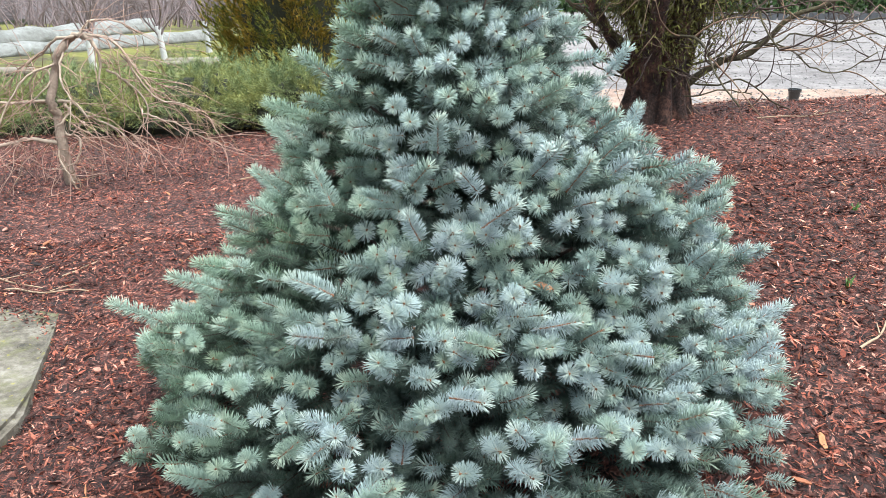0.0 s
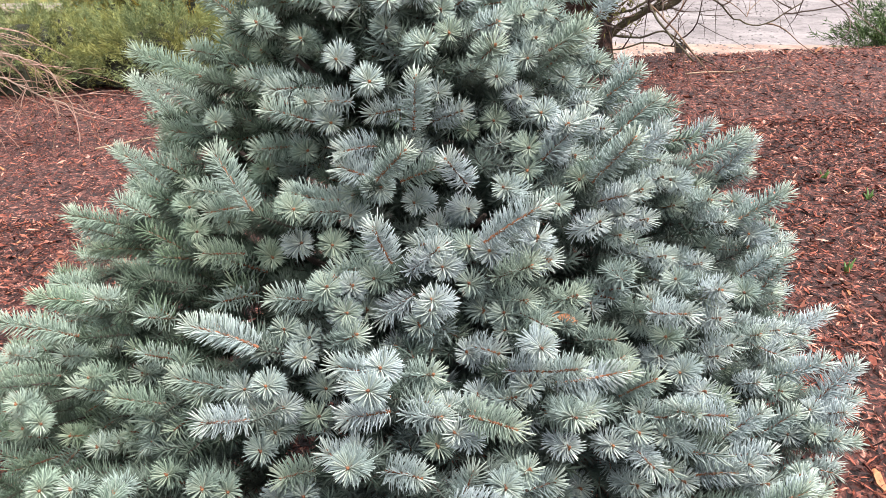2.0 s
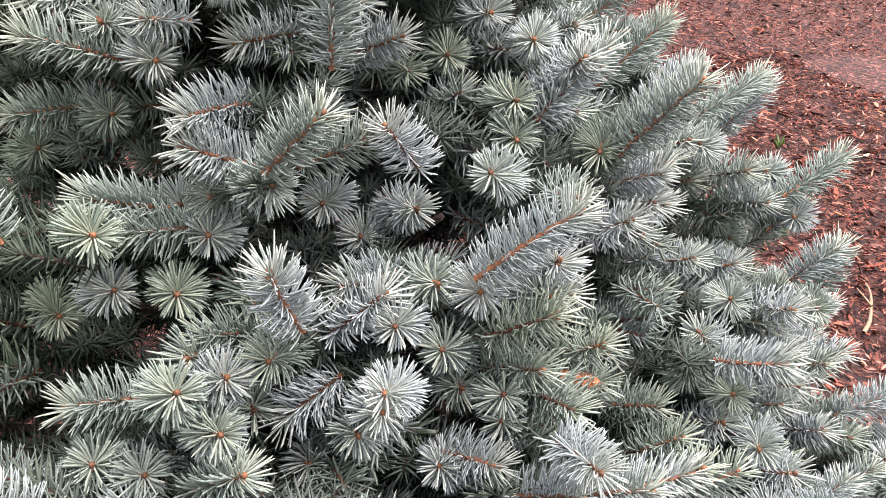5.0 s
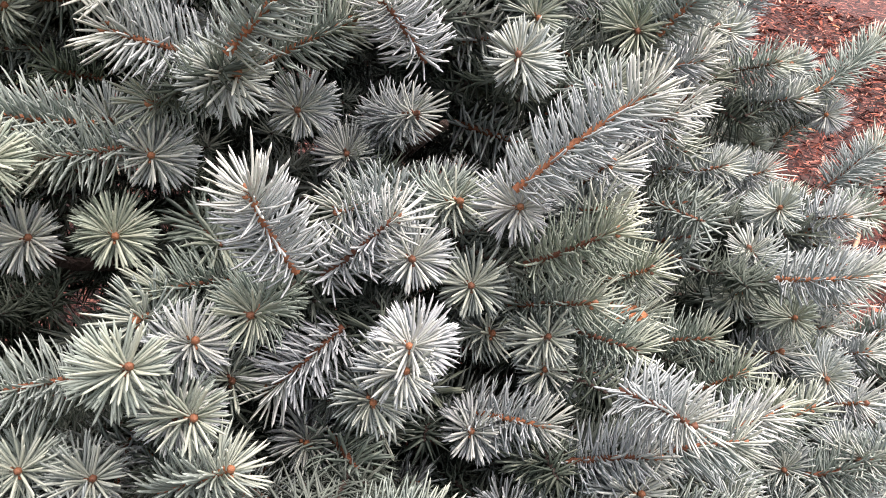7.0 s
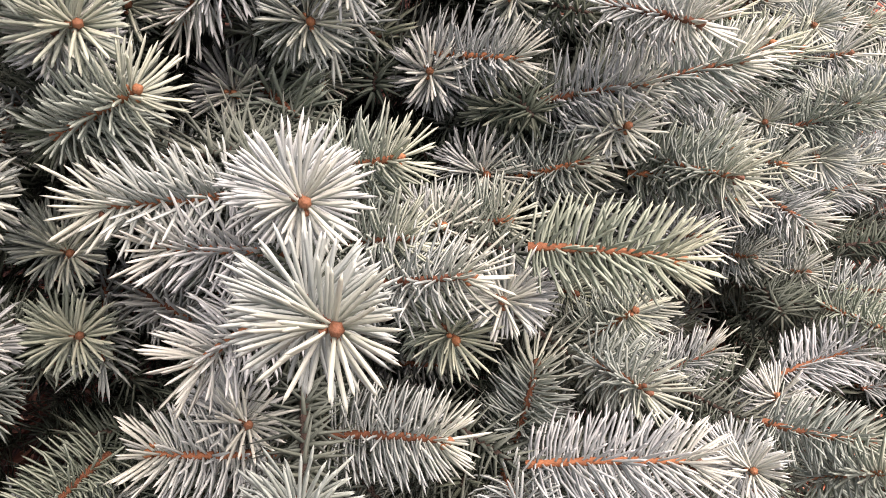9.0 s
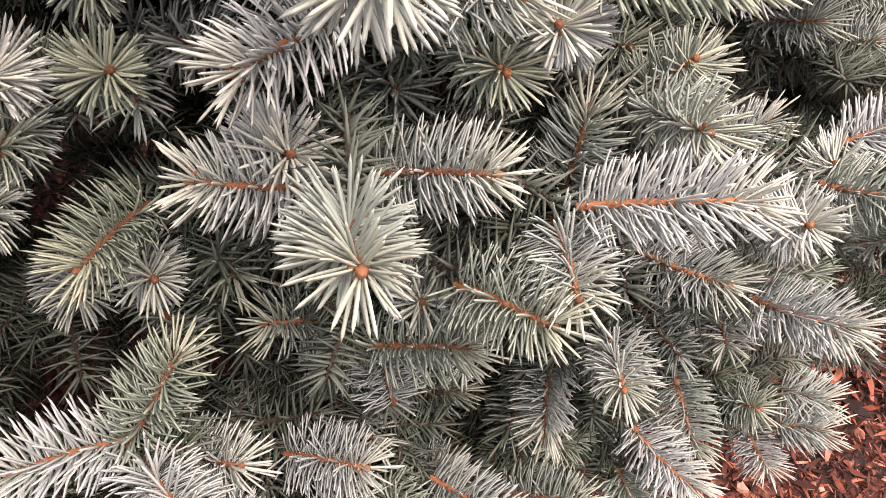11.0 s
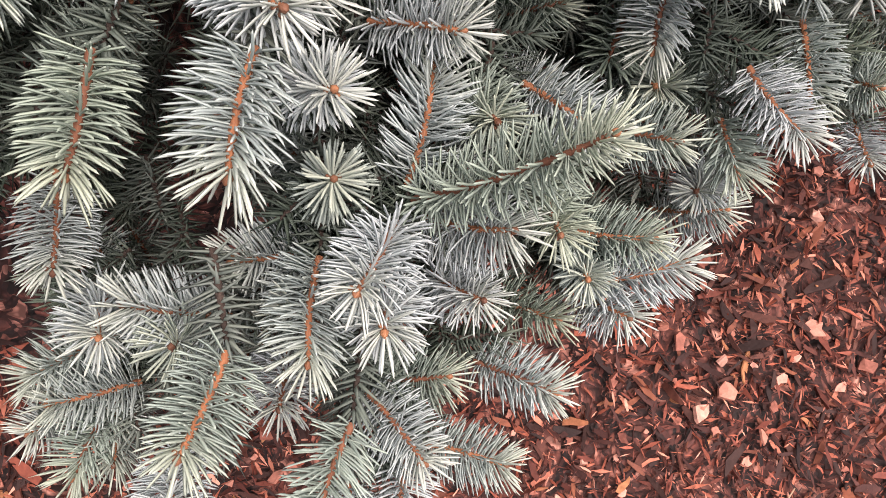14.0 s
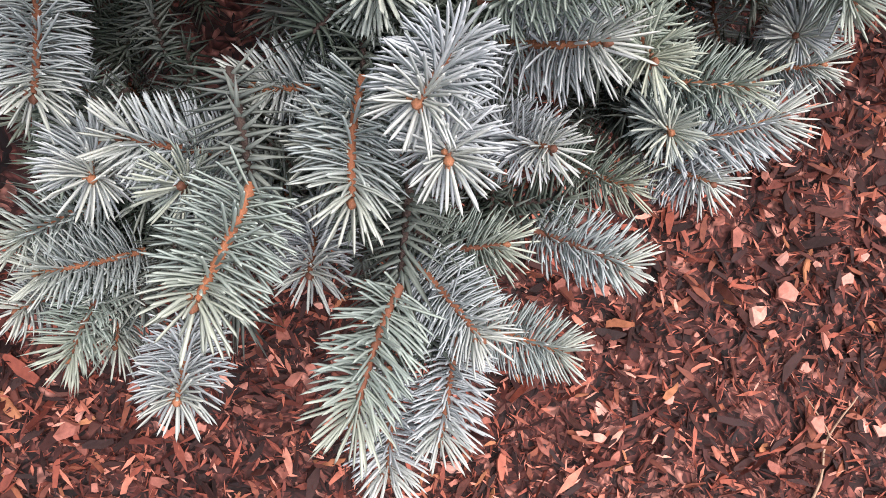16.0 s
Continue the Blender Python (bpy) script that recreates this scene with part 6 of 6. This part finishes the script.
def build_tunnel(x0, y0, x1, y1, r, seed):
    rng = np.random.default_rng(seed)
    n, m = 40, 12
    t = np.linspace(0, 1, n)
    c = np.stack([x0 + (x1 - x0) * t, y0 + (y1 - y0) * t], -1)
    d = unit(np.array([x1 - x0, y1 - y0]))
    s = np.array([-d[1], d[0]])
    a = np.linspace(0, np.pi, m)
    rr = r * (1 + 0.05 * np.sin(t * 60) + rng.normal(0, 0.03, n))
    co = np.stack([c[:, None, 0] + s[0] * np.cos(a) * rr[:, None], c[:, None, 1] + s[1] * np.cos(a) * rr[:, None], -0.41 + np.sin(a) * rr[:, None]], -1)
    i, j = np.meshgrid(np.arange(n - 1), np.arange(m - 1), indexing="ij")
    f = np.stack([i * m + j, i * m + j + 1, (i + 1) * m + j + 1, (i + 1) * m + j], -1).reshape(-1, 4)
    ob = link_mesh("row_cover", co.reshape(-1, 3), f, M_PLASTIC)
    sol = ob.modifiers.new("thickness", "SOLIDIFY")
    sol.thickness = 0.01
    tagged(ob, "long low tunnel of white plastic row cover on the ground", "row cover", "row covers")


def build_pot():
    x, y = 3.78, 6.8
    ob = empty_thing("plant_pot", (x, y, float(ground_z(x, y))), "empty black plastic nursery pot standing on the gravel", "plant pot")
    k = 0.88
    prof = [(0.055, 0.0), (0.062, 0.06), (0.072, 0.13), (0.08, 0.135), (0.082, 0.16), (0.074, 0.16), (0.066, 0.1), (0.052, 0.02), (0.0, 0.02)]
    bm = bmesh.new()
    rings = [[bm.verts.new((k * r * math.cos(a * math.pi / 10), k * r * math.sin(a * math.pi / 10), k * z)) for a in range(20)] for r, z in prof[:-1]]
    for r0, r1 in zip(rings, rings[1:]):
        for a in range(20):
            bm.faces.new((r0[a], r0[(a + 1) % 20], r1[(a + 1) % 20], r1[a]))
    bm.faces.new(rings[-1])
    bm.faces.new(rings[0][::-1])
    part("body", bm, M_POT, ob)


def build_slab():
    bm = bmesh.new()
    top = -0.163
    outline = [(-1.46, 0.90), (-1.36, 0.72), (-1.272, 0.474), (-1.225, 0.321), (-1.176, 0.155), (-1.14, 0.03), (-1.16, -0.2), (-1.32, -0.42), (-1.75, -0.5), (-2.3, -0.4), (-2.5, 0.5), (-2.0, 0.96)]
    a = [bm.verts.new((x, y, top - 0.14)) for x, y in outline]
    b = [bm.verts.new((x, y, top + 0.01 * math.sin(x * 5 + y * 7))) for x, y in outline]
    bm.faces.new(b), bm.faces.new(a[::-1])
    for i in range(len(a)):
        j = (i + 1) % len(a)
        bm.faces.new((a[i], a[j], b[j], b[i]))
    bmesh.ops.bevel(bm, geom=[e for e in bm.edges], offset=0.018, segments=3, affect="EDGES")
    bmesh.ops.recalc_face_normals(bm, faces=bm.faces)
    me = bpy.data.meshes.new("stone_slab")
    bm.to_mesh(me)
    bm.free()
    me.materials.append(M_STONE)
    tagged(new("stone_slab", me), "flat weathered grey stone slab set in the mulch", "stone")


def build_far():
    rng = np.random.default_rng(4)
    # bare woods and thickets round the yard
    n, m = 300, 9
    th = np.linspace(0, 2 * np.pi, n)
    dist = 31 - 8 * np.clip(np.cos(th - 2.1), 0, 1) ** 3
    top = 4.2 + 0.9 * np.sin(th * 13) + rng.normal(0, 0.4, n) + 0.7 * np.sin(th * 31 + 1)
    co = np.stack([np.stack([np.cos(th) * (dist + 4 * k / m), np.sin(th) * (dist + 4 * k / m), -0.5 + (top + 0.5) * k / (m - 1)], -1) for k in range(m)])
    co += rng.normal(0, 0.25, co.shape) * np.array([1, 1, 0.5])
    i, j = np.meshgrid(np.arange(m - 1), np.arange(n - 1), indexing="ij")
    f = np.stack([i * n + j, i * n + j + 1, (i + 1) * n + j + 1, (i + 1) * n + j], -1).reshape(-1, 4)
    ob = link_mesh("backdrop", co.reshape(-1, 3), f, M_WOODS)
    tagged(ob, "distant belt of bare brown winter woods", "woods", kind="structure")
    sticks = []
    for q in range(900):
        a = rng.uniform(1.5, 2.7)
        d = rng.uniform(19.8, 22.2)
        w = arching((math.cos(a) * d, math.sin(a) * d, -0.42), (rng.normal(0, 0.35), rng.normal(0, 0.2), 1.0), rng.uniform(0.6, 2.6), rng, 5, 0.08, 0.12)
        sticks.append(tube(w, np.linspace(0.02, 0.006, len(w)), 3))
    ob = link_mesh("thicket", *joined(sticks), M_MAUVE)
    tagged(ob, "tangled bare brush at the edge of the far woods", "brush", kind="stuff")
    # evergreen hedge and board fence past the yard
    for hx in np.arange(4.0, 26.0, 1.6):
        hy = 24.0 + 0.4 * math.sin(hx)
        hob = empty_thing("hedge_plant", (hx, hy, -0.4), "clipped dark evergreen hedge plant behind the gravel yard", "hedge", "far hedge")
        k = 1500
        c = np.stack([rng.uniform(-0.9, 0.9, k), rng.uniform(-0.5, 0.5, k), rng.uniform(0.12, 1.9, k)], -1)
        co, f = blade_cloud(c, rng.normal(0, 1, (k, 3)) + np.array([0, 0, 0.8]), rng.uniform(0.12, 0.3, k), rng.uniform(0.03, 0.06, k), 6)
        link_mesh("leaves", co, f, M_HEDGE, hob)["kind"] = "stuff"
        link_mesh("trunk", *tube([[0, 0, 0], [0, 0, 1.2]], [0.06, 0.05], 6), M_BARK, hob)
    fence = empty_thing("board_fence", (11.0, 22.3, -0.4), "low dark weathered board fence along the yard", "fence")
    for q in range(60):
        bm = bmesh.new()
        bmesh.ops.create_cube(bm, size=1.0)
        bmesh.ops.scale(bm, vec=(0.26, 0.03, 0.2 + 0.03 * math.sin(q * 2.1)), verts=bm.verts)
        bmesh.ops.translate(bm, vec=(-4 + q * 0.3, 0.02 * math.sin(q), 0.1), verts=bm.verts)
        part("board", bm, M_GREYWOOD, fence)


def build_sprout(x, y, seed):
    rng = np.random.default_rng(seed)
    ob = empty_thing("bulb_sprout", (x, y, float(ground_z(x, y))), "small green bulb shoot coming up through the mulch", "plant", "bulb sprouts")
    for i in range(5):
        a = i * 1.4 + rng.uniform(0, 0.5)
        d = np.array([math.cos(a) * 0.35, math.sin(a) * 0.35, 1.0])
        p = crooked((0, 0, -0.005), d, rng.uniform(0.025, 0.045), rng, 5, 0.15)
        link_mesh("leaf", *tube(p, [0.003, 0.0042, 0.004, 0.003, 0.002, 0.0006], 5), M_SPROUT, ob)


def build_stick(x, y, turn, length, seed, thick=1.0):
    rng = np.random.default_rng(seed)
    z = float(ground_z(x, y))
    p = crooked((0, 0, 0), (math.cos(turn), math.sin(turn), 0), length, rng, 9, 0.25)
    p[:, 2] = [float(ground_z(x + q[0], y + q[1])) - z + 0.012 + 0.004 * math.sin(i) for i, q in enumerate(p)]
    k = crooked(p[5], (math.cos(turn + 0.8), math.sin(turn + 0.8), 0), length * 0.35, rng, 5, 0.2)
    k[:, 2] = [float(ground_z(x + q[0], y + q[1])) - z + 0.013 for q in k]
    ob = link_mesh("stick", *joined([tube(p, thick * np.linspace(0.004, 0.002, len(p)), 6), tube(k, thick * np.linspace(0.0025, 0.001, len(k)), 5)]), M_STICK)
    ob.location = (x, y, z)
    tagged(ob, "thin pale fallen stick lying on the mulch", "stick", "fallen sticks")


def build_log(x, y, turn, length, r, seed):
    rng = np.random.default_rng(seed)
    p = crooked((0, 0, r), (math.cos(turn), math.sin(turn), 0), length, rng, 6, 0.02)
    p[:, 2] = r
    ob = link_mesh("timber", *tube(p, np.full(len(p), r), 9), M_LOG)
    ob.location = (x, y, -0.4)
    tagged(ob, "weathered grey timber lying on mossy ground", "timber", "timbers")


build_redwood()
build_weeping()
build_juniper()
build_arborvitae()
build_birch(-4.5, 11.1, 3.4, 31)
build_birch(-5.05, 9.7, 3.2, 32)
build_birch(-8.2, 12.6, 3.4, 33)
build_birch(-4.15, 12.4, 3.6, 34)
build_tunnel(-10.2, 7.9, -4.9, 15.1, 0.22, 1)
build_tunnel(-10.7, 7.6, -7.1, 18.0, 0.3, 2)
build_log(-4.2, 10.3, 0.15, 1.5, 0.06, 1)
build_log(-4.3, 10.05, 0.12, 1.6, 0.05, 2)
build_log(-7.0, 8.9, 0.2, 1.4, 0.06, 3)
build_pot()
build_slab()
build_sprout(1.10, 0.27, 1)
build_sprout(1.36, 0.78, 2)
build_sprout(1.40, 0.62, 3)
build_stick(-1.05, 2.05, 0.15, 0.62, 1)
build_stick(-1.45, 0.95, 0.7, 0.4, 2)
build_stick(-1.9, 1.1, -0.3, 0.5, 3)
build_stick(1.15, 1.15, 1.3, 0.09, 4)
build_stick(1.5, 2.05, 0.1, 0.5, 5)
build_stick(0.98, -0.05, 0.3, 0.16, 6)
build_stick(0.0, -0.97, 0.6, 0.12, 7, 0.35)
build_stick(-1.62, 0.86, 0.1, 0.34, 8)
build_far()
